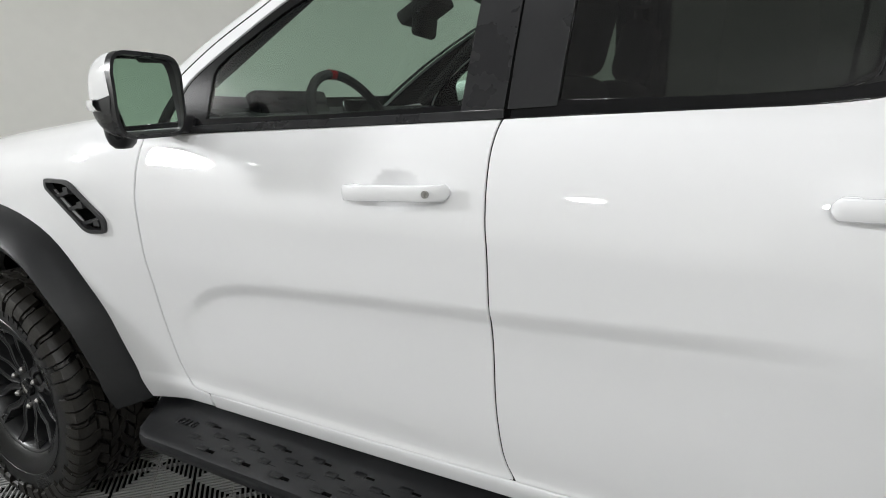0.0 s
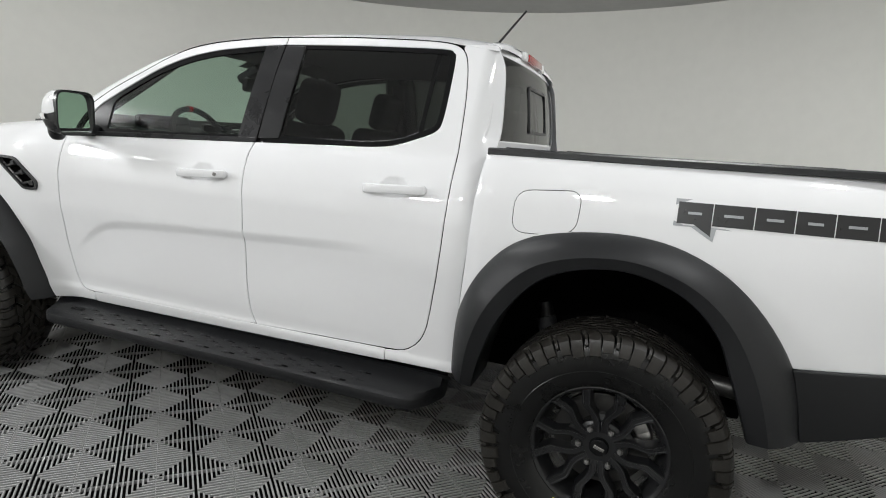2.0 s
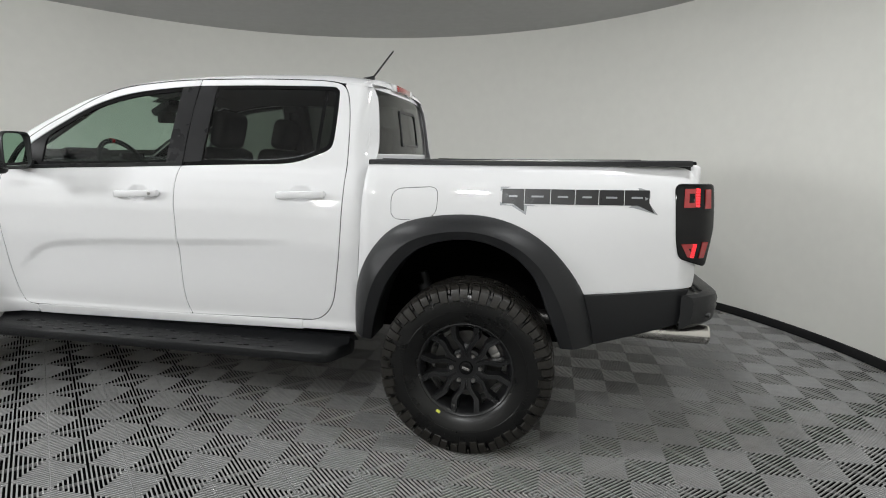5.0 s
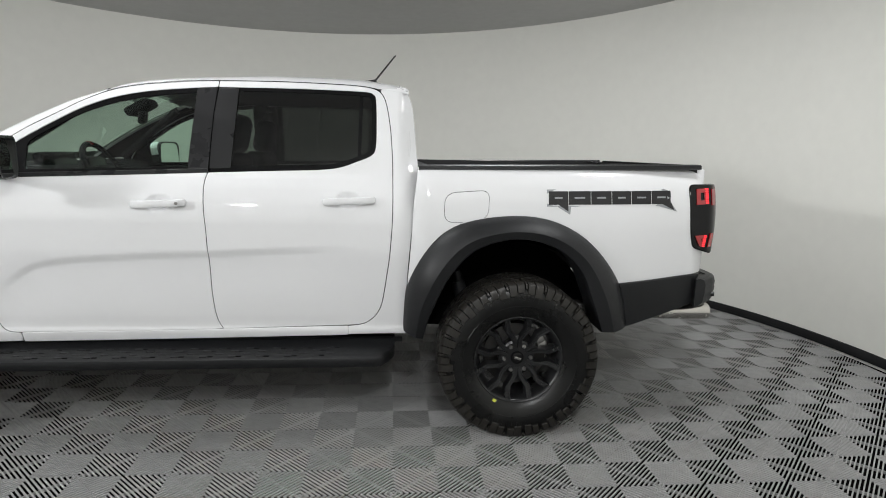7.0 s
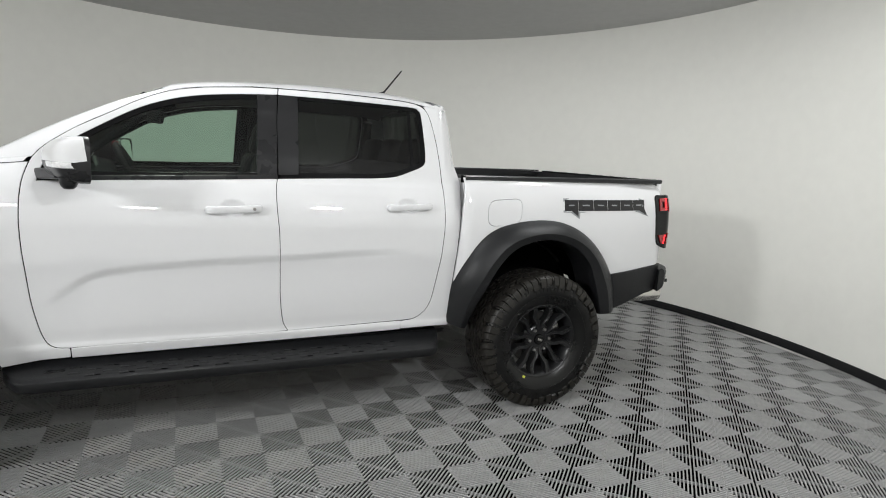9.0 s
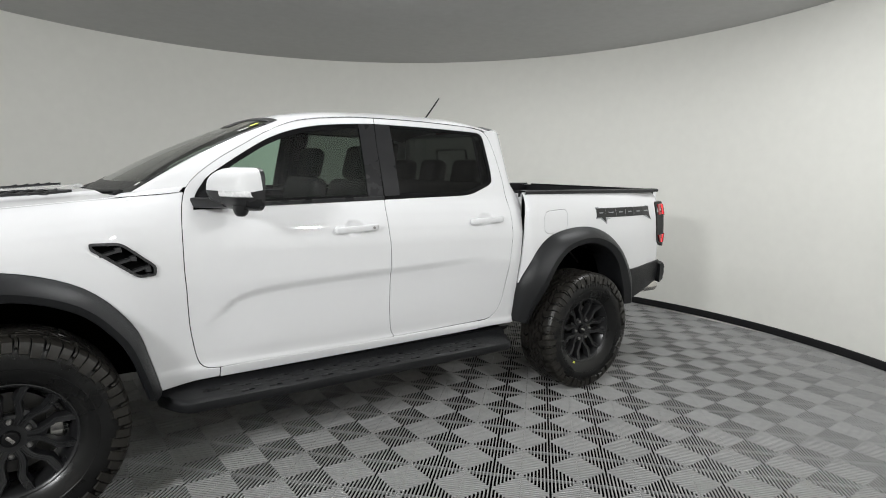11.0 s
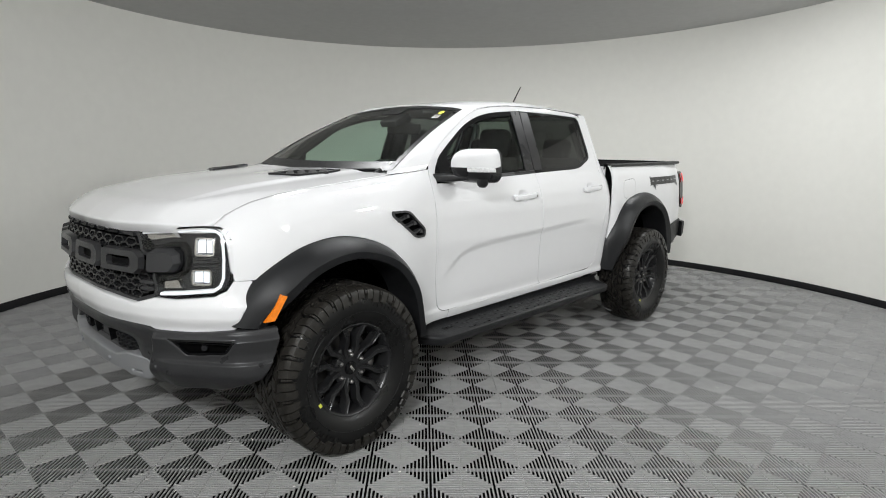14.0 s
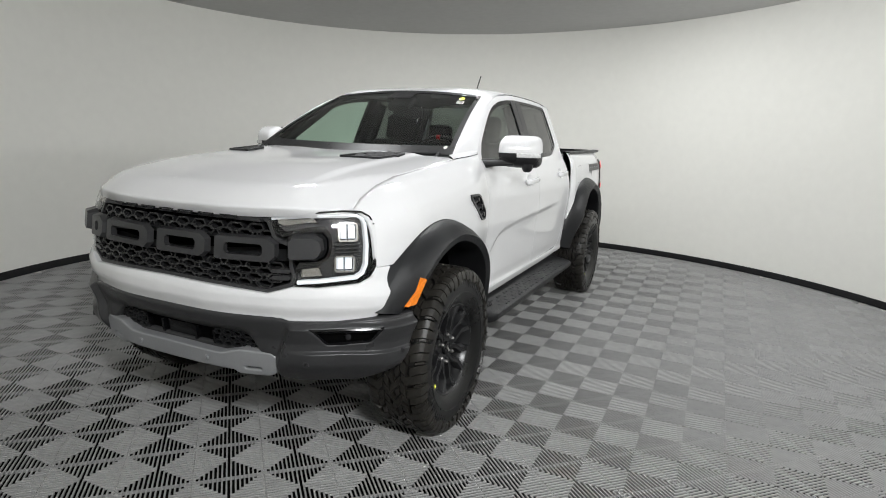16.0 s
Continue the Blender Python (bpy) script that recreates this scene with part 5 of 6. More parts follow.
def head_pair(name, bm, mat, parents, label="", angle=35):
    me = finished(bm, name, angle)
    me.materials.append(mat)
    out = []
    for side_part, m in zip(parents, (me, mirrored(me))):
        out.append(part(name, m, mat, side_part, label))
    return out


bm = bmesh.new()
add_prism(bm, HEAD, front, 0.040, 0.055)
add_ring(bm, HEAD, inset(HEAD, 0.008), front, -0.002, 0.045)
heads = head_pair("headlamp", bm, GLOSSBLACK, (truck, truck), "clear headlamp with white light guide, lit")
guide = [(0.500, 1.103), (0.545, 1.109), (0.70, 1.119), (0.80, 1.125), (0.862, 1.121), (0.888, 1.107), (0.899, 1.083), (0.904, 1.00), (0.900, 0.920), (0.884, 0.882), (0.852, 0.862), (0.70, 0.848), (0.615, 0.842)]
bm = bmesh.new()
wide = 0.013
back_side = []
for i, p in enumerate(guide):
    a, b = Vector(guide[max(i - 1, 0)]), Vector(guide[min(i + 1, len(guide) - 1)])
    t = (b - a).normalized()
    back_side.append((p[0] + t.y * wide, p[1] - t.x * wide))
add_loft(bm, [[front(u, v, 0.006) for u, v in guide], [front(u, v, 0.003) for u, v in [((a[0] + b[0]) / 2, (a[1] + b[1]) / 2) for a, b in zip(guide, back_side)]], [front(u, v, 0.008) for u, v in back_side], [front(u, v, 0.035) for u, v in back_side]])
head_pair("light_guide", bm, LEDSOFT, heads, "white C-shaped light guide")
bm = bmesh.new()
add_prism(bm, inset(HEAD, 0.016), front, 0.032, 0.038)
head_pair("reflector_bowl", bm, LAMPGREY, heads, "grey inner reflector")
bm = bmesh.new()
add_prism(bm, [(0.52, 1.098), (0.66, 1.108), (0.70, 1.085), (0.66, 1.083), (0.56, 1.068), (0.53, 1.075)], front, 0.012, 0.03, 0.003)
add_prism(bm, [(0.63, 0.905), (0.70, 0.915), (0.72, 0.875), (0.625, 0.868)], front, 0.012, 0.03, 0.004)
head_pair("signal_reflector", bm, CHROME, heads, "bright signal reflector")
for z0, z1, u0, u1 in ((1.020, 1.083, 0.782, 0.853), (0.898, 0.953, 0.768, 0.840)):
    bm = bmesh.new()
    o = rounded([(u0, z0, 0.008), (u1, z0, 0.008), (u1, z1, 0.008), (u0, z1, 0.008)], 3)
    add_ring(bm, inset(o, -0.006), o, front, 0.004, 0.035)
    rings = head_pair("lamp_bezel", bm, CHROME, heads, "bright lamp bezel")
    bm = bmesh.new()
    for k in range(2):
        a, b = u0 + (u1 - u0) * (0.04 + 0.5 * k), u0 + (u1 - u0) * (0.46 + 0.5 * k)
        add_prism(bm, [(a, z0 + 0.003), (b, z0 + 0.003), (b, z1 - 0.003), (a, z1 - 0.003)], front, 0.010, 0.03, 0.004)
    head_pair("led_lamp", bm, LED, heads, "lit white square lamp")
bm = bmesh.new()
for z in (0.967, 0.982, 0.997):
    add_prism(bm, [(0.765, z), (0.87, z + 0.004), (0.87, z + 0.010), (0.765, z + 0.006)], front, 0.012, 0.03, 0.001)
head_pair("lamp_fin", bm, GREYPLAST, heads)
me = panel("headlamp_lens", inset(HEAD, 0.003), [], lambda s, z, d: front(s, z, d - 0.006), (0.03, 0.03), bevel=0.003, depth=0.01)
me.materials.append(LENS)
for h, m in zip(heads, (me, mirrored_panel(me))):
    lens = part("headlamp_lens", m, LENS, h, "clear lens")
    lens.visible_shadow = False

# an added shell behind the panels, its near-black colour stands for the gaps' shade
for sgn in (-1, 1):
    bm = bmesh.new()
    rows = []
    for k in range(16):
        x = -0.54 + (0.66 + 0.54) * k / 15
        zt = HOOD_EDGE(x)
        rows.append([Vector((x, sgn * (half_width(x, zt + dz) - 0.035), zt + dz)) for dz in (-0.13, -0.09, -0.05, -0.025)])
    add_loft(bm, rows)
    part("gap_shade_shell", bm, DARK, truck, "near-black added shell, the shade in the panel gaps")
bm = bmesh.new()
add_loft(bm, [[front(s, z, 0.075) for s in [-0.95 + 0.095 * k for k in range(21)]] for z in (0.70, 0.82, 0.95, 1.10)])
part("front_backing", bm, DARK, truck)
# ---- wheels ----
TYRE_R, TYRE_W = 0.415, 0.1425


def tyre_mesh():
    bm = bmesh.new()
    half = [(0.222, 0.100), (0.232, 0.112), (0.250, 0.122), (0.285, 0.138), (0.320, 0.1425), (0.350, 0.140), (0.372, 0.133), (0.385, 0.124), (0.393, 0.112), (0.396, 0.080), (0.397, 0.0)]
    prof = [(r, -y) for r, y in half] + [(r, y) for r, y in half[-2::-1]]
    add_revolve(bm, prof, 96)
    return finished(bm, "tyre", 40)


def lug(bm, a0, a1, y0, y1, r0, r1, skew=0.0, taper=0.9):
    """A tread block between two angles and two widths."""
    vs = []
    am, ym = (a0 + a1) / 2, (y0 + y1) / 2
    for r, k in ((r0, 1.0), (r1, taper)):
        for a, y in ((a0, y0), (a1, y0), (a1, y1), (a0, y1)):
            aa, yy = am + (a - am) * k + skew * (y - ym), ym + (y - ym) * k
            vs.append(bm.verts.new((r * math.cos(aa), yy, r * math.sin(aa))))
    for f in ((4, 5, 6, 7), (0, 1, 5, 4), (1, 2, 6, 5), (2, 3, 7, 6), (3, 0, 4, 7)):
        bm.faces.new([vs[i] for i in f])


def shoulder(bm, a0, a1, sgn, deep, inner, skew):
    """A shoulder block that runs from the tread over the edge and down the sidewall."""
    prof = [(0.395, inner), (TYRE_R - 0.001, inner + 0.002), (TYRE_R - 0.002, 0.112), (TYRE_R - 0.007, 0.126), (0.399, 0.1385), (0.380, 0.1465), (deep, 0.1485), (deep - 0.005, 0.139)]
    rows = []
    for t in (0.0, 0.05, 0.95, 1.0):
        edge = t in (0.0, 1.0)
        row = []
        for r, y in prof:
            a = a0 + (a1 - a0) * t + skew * (0.13 - min(y, 0.13))
            rr, yy = (r - 0.016, y - 0.010) if edge else (r, y)
            row.append(Vector((rr * math.cos(a), sgn * yy, rr * math.sin(a))))
        rows.append(row)
    add_loft(bm, rows)


def tread_mesh():
    """Chunky interlocking all-terrain blocks with deep zigzag grooves."""
    rnd = random.Random(5)
    bm = bmesh.new()
    n = 25
    step = 2 * math.pi / n
    for sgn in (-1, 1):
        for k in range(n):
            a = k * step + (0.5 * step if sgn > 0 else 0)
            if k % 2:
                shoulder(bm, a + 0.04 * step, a + 0.46 * step, sgn, 0.343, 0.074, 1.1)
                shoulder(bm, a + 0.485 * step, a + 0.86 * step, sgn, 0.356, 0.086, 0.8)
            else:
                shoulder(bm, a + 0.04 * step, a + 0.42 * step, sgn, 0.362, 0.086, 1.1)
                shoulder(bm, a + 0.445 * step, a + 0.86 * step, sgn, 0.347, 0.074, 0.8)
            shoulder(bm, a + 0.885 * step, a + 0.985 * step, sgn, 0.385, 0.112, 0.9)
        for k in range(n):
            a = (k + 0.25 * (1 + sgn)) * step
            j = [rnd.uniform(-0.05, 0.05) * step for _ in range(4)]
            w = rnd.uniform(-0.3, 0.3)
            lug(bm, a + 0.05 * step + j[0], a + 0.48 * step + j[1], sgn * 0.042, sgn * 0.071, 0.392, TYRE_R, sgn * (1.9 + w), 0.92)
            lug(bm, a + 0.56 * step + j[1], a + 0.97 * step + j[0], sgn * 0.049, sgn * 0.080, 0.392, TYRE_R, sgn * (1.9 + w), 0.92)
            lug(bm, a + 0.20 * step + j[2], a + 0.68 * step + j[3], sgn * 0.017, sgn * 0.039, 0.392, TYRE_R, sgn * (-2.8 + w), 0.92)
            lug(bm, a + 0.76 * step + j[3], a + 1.14 * step + j[2], sgn * 0.013, sgn * 0.045, 0.392, TYRE_R, sgn * (-2.8 - w), 0.92)
    for k in range(n):
        a = k * step
        lug(bm, a + 0.05 * step, a + 0.50 * step, -0.014, 0.008, 0.392, TYRE_R, 3.6, 0.91)
        lug(bm, a + 0.57 * step, a + 0.99 * step, -0.008, 0.014, 0.392, TYRE_R, -3.6, 0.91)
    return finished(bm, "tread", 30)


def side_text_mesh():
    """Raised moulded bars on the sidewall."""
    bm = bmesh.new()
    for c0, count, r0, r1, w in ((1.15, 9, 0.318, 0.343, 0.062), (4.2, 9, 0.318, 0.343, 0.062), (2.75, 6, 0.300, 0.312, 0.04), (5.8, 6, 0.300, 0.312, 0.04)):
        for k in range(count):
            a = c0 + k * w * 1.25
            lug(bm, a, a + w, -0.1405, -0.1448, r0, r1, 0, 0.97)
    add_revolve(bm, [(0.292, -0.1400), (0.2935, -0.1415), (0.295, -0.1402)], 96)
    return finished(bm, "sidewall_lettering", 30)


def rim_mesh():
    bm = bmesh.new()
    prof = [(0.205, 0.10), (0.200, 0.02), (0.192, -0.04), (0.205, -0.080), (0.214, -0.098), (0.219, -0.106), (0.226, -0.110), (0.2325, -0.108), (0.233, -0.100), (0.226, -0.094), (0.222, -0.06)]
    add_revolve(bm, prof, 72)
    add_revolve(bm, [(0.001, -0.066), (0.050, -0.068), (0.082, -0.070), (0.092, -0.064), (0.096, -0.045), (0.090, -0.02)], 48)
    return finished(bm, "wheel", 30)


def spoke_mesh():
    """A pair of angular legs that fork from one foot at the hub and run out side by side, each with raised edges."""
    bm = bmesh.new()
    for sgn in (-1, 1):
        path = [(0.052, 0.011, -0.072), (0.088, 0.014, -0.079), (0.110, 0.023, -0.082), (0.146, 0.050, -0.090), (0.152, 0.0525, -0.0915), (0.200, 0.0555, -0.1035), (0.226, 0.0565, -0.1085)]
        width = (0.012, 0.0125, 0.0135, 0.0145, 0.0145, 0.0145, 0.0165)
        rows = []
        for (r, off, y), w in zip(path, width):
            rows.append([Vector((r, y + dy, sgn * off + dw * w)) for dw, dy in ((-1.35, 0.040), (-1.0, 0.007), (-0.86, 0.0), (-0.55, 0.0), (-0.42, 0.0022), (0.42, 0.0022), (0.55, 0.0), (0.86, 0.0), (1.0, 0.007), (1.35, 0.040))])
        add_loft(bm, rows, closed_u=True, caps=True)
    rows = [[Vector((r, y + dy, t * w)) for t, dy in ((-1.3, 0.03), (-1.0, 0.004), (1.0, 0.004), (1.3, 0.03))] for r, w, y in ((0.050, 0.020, -0.066), (0.098, 0.020, -0.072), (0.116, 0.012, -0.066))]
    add_loft(bm, rows, closed_u=True, caps=True)
    return finished(bm, "spoke", 22)


def disc_mesh():
    bm = bmesh.new()
    add_revolve(bm, [(0.03, -0.010), (0.085, -0.012), (0.088, 0.0), (0.165, 0.0), (0.167, 0.006), (0.165, 0.026), (0.05, 0.028)], 48)
    return finished(bm, "brake_disc")


def caliper_mesh():
    bm = bmesh.new()
    for a in (20, 32, 44):
        t = math.radians(a)
        add_box(bm, (0.150 * math.cos(t), -0.012, 0.150 * math.sin(t)), (0.05, 0.06, 0.045), 0.008, Matrix.Rotation(-t, 4, "Y"))
    return finished(bm, "brake_caliper")


def nut_mesh():
    bm = bmesh.new()
    add_rod(bm, (0, 0.0, 0), (0, -0.016, 0), 0.0115, 0.0105, 6)
    add_rod(bm, (0, -0.016, 0), (0, -0.022, 0), 0.009, 0.005, 12)
    return finished(bm, "lug_nut")


def cap_mesh():
    bm = bmesh.new()
    add_revolve(bm, [(0.0005, -0.082), (0.020, -0.082), (0.029, -0.080), (0.033, -0.074), (0.034, -0.062)], 32)
    return finished(bm, "centre_cap")


wheel_me = rim_mesh()
wheel_me.materials.append(ALLOY)
wheel = part("wheel", wheel_me, ALLOY, truck, "black six-spoke wheel with an all-terrain tyre")
wheel.location = (0, -0.846, 0.412)
tyre = part("tyre", tyre_mesh(), RUBBER, wheel, "black all-terrain tyre")
tagged(part("tread", tread_mesh(), TREAD, wheel, "blocky all-terrain tread"), kind="stuff")
part("sidewall_lettering", side_text_mesh(), RUBBER, wheel, "raised bars on the sidewall")
part("brake_disc", disc_mesh(), DISC, wheel, "steel brake disc")
part("brake_caliper", caliper_mesh(), STEEL, wheel, "bare metal brake caliper")
part("centre_cap", cap_mesh(), GLOSSBLACK, wheel, "black centre cap")
bm = bmesh.new()
add_box(bm, (0, -0.0835, 0), (0.036, 0.003, 0.013), 0.0012, Matrix.Rotation(0.35, 4, "Y"))
part("cap_badge", bm, CHROME, wheel, "plain bright badge bar")
spoke = spoke_mesh()
spoke.materials.append(ALLOY)
for k in range(6):
    ob = part("spoke", spoke, ALLOY, wheel, "matt black twin spoke")
    ob.rotation_euler = (0, -math.radians(30 + 60 * k), 0)
nut = nut_mesh()
nut.materials.append(STEEL)
for k in range(6):
    t = math.radians(60 * k)
    ob = part("lug_nut", nut, DISC, wheel)
    ob.location = (0.0695 * math.cos(t), -0.066, 0.0695 * math.sin(t))
wheel.rotation_euler = (0, radians(30), 0)
bm = bmesh.new()
add_box(bm, (-0.128, -0.1215, -0.205), (0.020, 0.002, 0.014), 0.0, Matrix.Rotation(0.55, 4, "Y"))
part("tyre_sticker", bm, STICKER, wheel, "small yellow-green tyre sticker")
for x, y, turn_z in ((3.27, -0.846, 0), (0, 0.846, 180), (3.27, 0.846, 180)):
    copy_thing(wheel, pose(x, y, 0.412, 0, -2 if turn_z == 0 else 40, turn_z))

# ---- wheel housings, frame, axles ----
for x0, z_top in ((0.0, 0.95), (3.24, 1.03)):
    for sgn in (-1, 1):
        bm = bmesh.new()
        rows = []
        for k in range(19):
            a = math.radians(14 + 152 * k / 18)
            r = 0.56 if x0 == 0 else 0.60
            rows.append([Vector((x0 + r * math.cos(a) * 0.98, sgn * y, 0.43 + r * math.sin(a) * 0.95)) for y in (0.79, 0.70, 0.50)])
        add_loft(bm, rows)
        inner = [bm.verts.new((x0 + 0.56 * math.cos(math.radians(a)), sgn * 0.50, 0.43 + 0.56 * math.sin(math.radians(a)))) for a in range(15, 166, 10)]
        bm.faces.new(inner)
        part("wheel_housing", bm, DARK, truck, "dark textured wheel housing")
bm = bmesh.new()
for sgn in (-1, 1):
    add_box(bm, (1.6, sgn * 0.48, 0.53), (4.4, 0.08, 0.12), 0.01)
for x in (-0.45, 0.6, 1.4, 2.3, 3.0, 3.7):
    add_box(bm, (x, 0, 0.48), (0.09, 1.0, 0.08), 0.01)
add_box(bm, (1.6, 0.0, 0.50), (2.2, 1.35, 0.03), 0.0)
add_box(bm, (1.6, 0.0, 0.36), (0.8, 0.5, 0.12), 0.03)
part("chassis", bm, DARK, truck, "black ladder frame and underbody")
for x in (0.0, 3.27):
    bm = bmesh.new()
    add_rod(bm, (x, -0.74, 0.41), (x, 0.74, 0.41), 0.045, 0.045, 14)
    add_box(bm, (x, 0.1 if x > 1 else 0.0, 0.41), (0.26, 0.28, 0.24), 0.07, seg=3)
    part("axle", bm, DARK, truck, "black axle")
for sgn in (-1, 1):
    bm = bmesh.new()
    add_rod(bm, (3.10, sgn * 0.60, 0.38), (2.98, sgn * 0.58, 0.80), 0.026, 0.026, 14)
    add_rod(bm, (3.06, sgn * 0.60, 0.52), (2.99, sgn * 0.58, 0.74), 0.038, 0.038, 14)
    part("shock_absorber", bm, PLASTIC, truck, "dark metal shock absorber")
    bm = bmesh.new()
    for k in range(32):
        a, b = k * 0.55, (k + 1) * 0.55
        p = [Vector((3.23 + 0.06 * math.cos(q), sgn * 0.56 + 0.06 * math.sin(q), 0.52 + 0.0115 * q)) for q in (a, b)]
        add_rod(bm, p[0], p[1], 0.009, 0.009, 6)
    part("coil_spring", bm, COPPER, truck, "orange-brown coil spring")

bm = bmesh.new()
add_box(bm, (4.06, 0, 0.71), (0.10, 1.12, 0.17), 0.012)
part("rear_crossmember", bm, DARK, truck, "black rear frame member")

# exhaust tips
for sgn in (-1, 1):
    bm = bmesh.new()
    prof = [(0.040, 0.0), (0.044, 0.004), (0.046, 0.012), (0.046, 0.16), (0.040, 0.30), (0.038, 0.40)]
    n = 28
    rows = [[Vector((4.395 - y, sgn * 0.70 + r * math.cos(2 * math.pi * k / n), 0.600 + r * math.sin(2 * math.pi * k / n))) for k in range(n)] for r, y in [(0.038, 0.10), (0.039, 0.002)] + prof]
    add_loft(bm, rows, closed_u=True)
    part("exhaust_tip", bm, CHROME, truck, "bright steel exhaust tip")
bm = bmesh.new()
add_rod(bm, (3.99, -0.70, 0.60), (3.45, -0.60, 0.62), 0.036, 0.036, 14)
add_rod(bm, (3.99, 0.70, 0.60), (3.45, 0.60, 0.62), 0.036, 0.036, 14)
pieces("exhaust_pipe", bm, DISC, truck, "dull steel exhaust pipe")

# ---- running boards ----


def board_mesh():
    bm = bmesh.new()
    rows = []
    n = 64
    for k in range(n):
        t = k / (n - 1)
        x = 0.548 + (2.640 - 0.548) * t
        a, b = x - 0.548, 2.640 - x
        e = 1 - (1 - min(a / 0.13, 1.0)) ** 2.2
        g = 1 - (1 - min(b / 0.10, 1.0)) ** 2.2
        w = max(min(e, g), 0.02)
        yo = 0.79 + (0.955 - 0.79) * w
        y_in = 0.70
        sec = [(y_in, 0.478), (0.775, 0.470), (0.80, 0.446), (0.80 + (yo - 0.80) * 0.75, 0.436), (yo - 0.012, 0.430), (yo - 0.002, 0.424), (yo, 0.414), (yo - 0.004, 0.388), (yo - 0.018, 0.374), (yo - 0.06, 0.368), (y_in, 0.385)]
        sec = [(min(y, max(yo, 0.72)) if yo < 0.80 else y, z) for y, z in sec]
        rows.append([Vector((x, -y, z + 0.004 * t)) for y, z in sec])
    add_loft(bm, rows, closed_u=True, caps=True)
    return finished(bm, "running_board", 40)


boards = both("running_board", board_mesh(), PLASTIC, label="black cast running board with raised grip pads", sheet=False)
bm, slots = bmesh.new(), bmesh.new()
for r, y in enumerate((0.838, 0.868, 0.898, 0.926)):
    for k in range(12):
        x = 0.86 + 0.135 * k + (0.067 if r % 2 else 0)
        if x < 2.40:
            z = 0.4445 - 0.094 * (y - 0.80) + 0.004 * (x - 0.575) / 2.06
            add_box(slots, (x, -y, z + 0.0005), (0.026, 0.012, 0.003), 0.001)
            add_box(bm, (x - 0.032, -y, z + 0.001), (0.036, 0.018, 0.006), 0.002)
pieces("grip_pad", bm.copy(), PLASTIC, boards[0])
pieces("grip_pad", bm, PLASTIC, boards[1], flip=True)
pieces("drain_slot", slots.copy(), DARK, boards[0])
pieces("drain_slot", slots, DARK, boards[1], flip=True)
bm = bmesh.new()
add_box(bm, (0.755, -0.862, 0.4425), (0.075, 0.024, 0.003), 0.001, Matrix.Rotation(0.06, 4, "Z"))
for k in range(4):
    add_box(bm, (0.728 + 0.018 * k, -0.862, 0.445), (0.004, 0.026, 0.004))
under(boards, "end_slot", finished(bm, "end_slot"), SATIN, "slotted opening at the board's end", sheet=False)
bm = bmesh.new()
for x in (0.85, 1.6, 2.4):
    add_box(bm, (x, -0.64, 0.43), (0.08, 0.30, 0.05), 0.01)
pieces("bracket", bm.copy(), DARK, boards[0])
pieces("bracket", bm, DARK, boards[1], flip=True)
bm = bmesh.new()
for sgn in (-1, 1):
    add_loft(bm, [[Vector((x, sgn * y, z)) for y, z in ((0.80, 0.492), (0.76, 0.455), (0.70, 0.43))] for x in (0.62, 1.6, 2.68)])
pieces("rocker_panel", bm, PLASTIC, truck, "black rocker panel under the sill")

# ---- door mirrors ----


MIR_X, MIR_Z, MIR_H = 0.908, 1.384, 0.096


def mirror_size(t):
    """How full the mirror head is, from its inner end (0) to its outer end (1)."""
    return max(1 - abs(2 * t - 1) ** 6.0, 0.0) ** (1 / 3.8)


def mirror_y(t):
    return -0.846 - 0.228 * t


def mirror_turn(y):
    """The head is turned a little towards the driver."""
    return 0.26 * (abs(y) - 0.96)


def mirror_skin(t, z, out=0.0):
    """The front of the mirror head at height z, bowed forward and swept back at its outer end."""
    e = mirror_size(t)
    h = MIR_H * e + 1e-4
    q = min(abs(z - MIR_Z) / h, 1.0)
    deep = (0.150 - 0.045 * t) * e * (1 - q ** 2.4) ** (1 / 2.4)
    return Vector((MIR_X + mirror_turn(mirror_y(t)) - deep - out * 0.8, mirror_y(t) - out * ease(0.6, 1.0, t), z))


def mirror_steps(n=28):
    return [0.5 - 0.5 * math.cos(math.pi * k / n) for k in range(n + 1)]


def mirror_cover(z_from, z_to, name):
    """The head between two heights, cut to its own outline."""
    bm = bmesh.new()
    rows = []
    for t in mirror_steps():
        h = MIR_H * mirror_size(t)
        lo, hi = max(z_from, MIR_Z - h), min(z_to, MIR_Z + h)
        lo, hi = min(lo, hi), max(lo, hi)
        rows.append([mirror_skin(t, lo + (hi - lo) * (0.5 - 0.5 * math.cos(math.pi * k / 12))) for k in range(13)])
    add_loft(bm, rows)
    bmesh.ops.remove_doubles(bm, verts=bm.verts, dist=1e-5)
    return finished(bm, name, 50)


def mirror_outline():
    up = [(mirror_y(t), MIR_Z + MIR_H * mirror_size(t)) for t in mirror_steps(20)[1:-1]]
    down = [(y, 2 * MIR_Z - z) for y, z in up]
    return up + down[::-1]


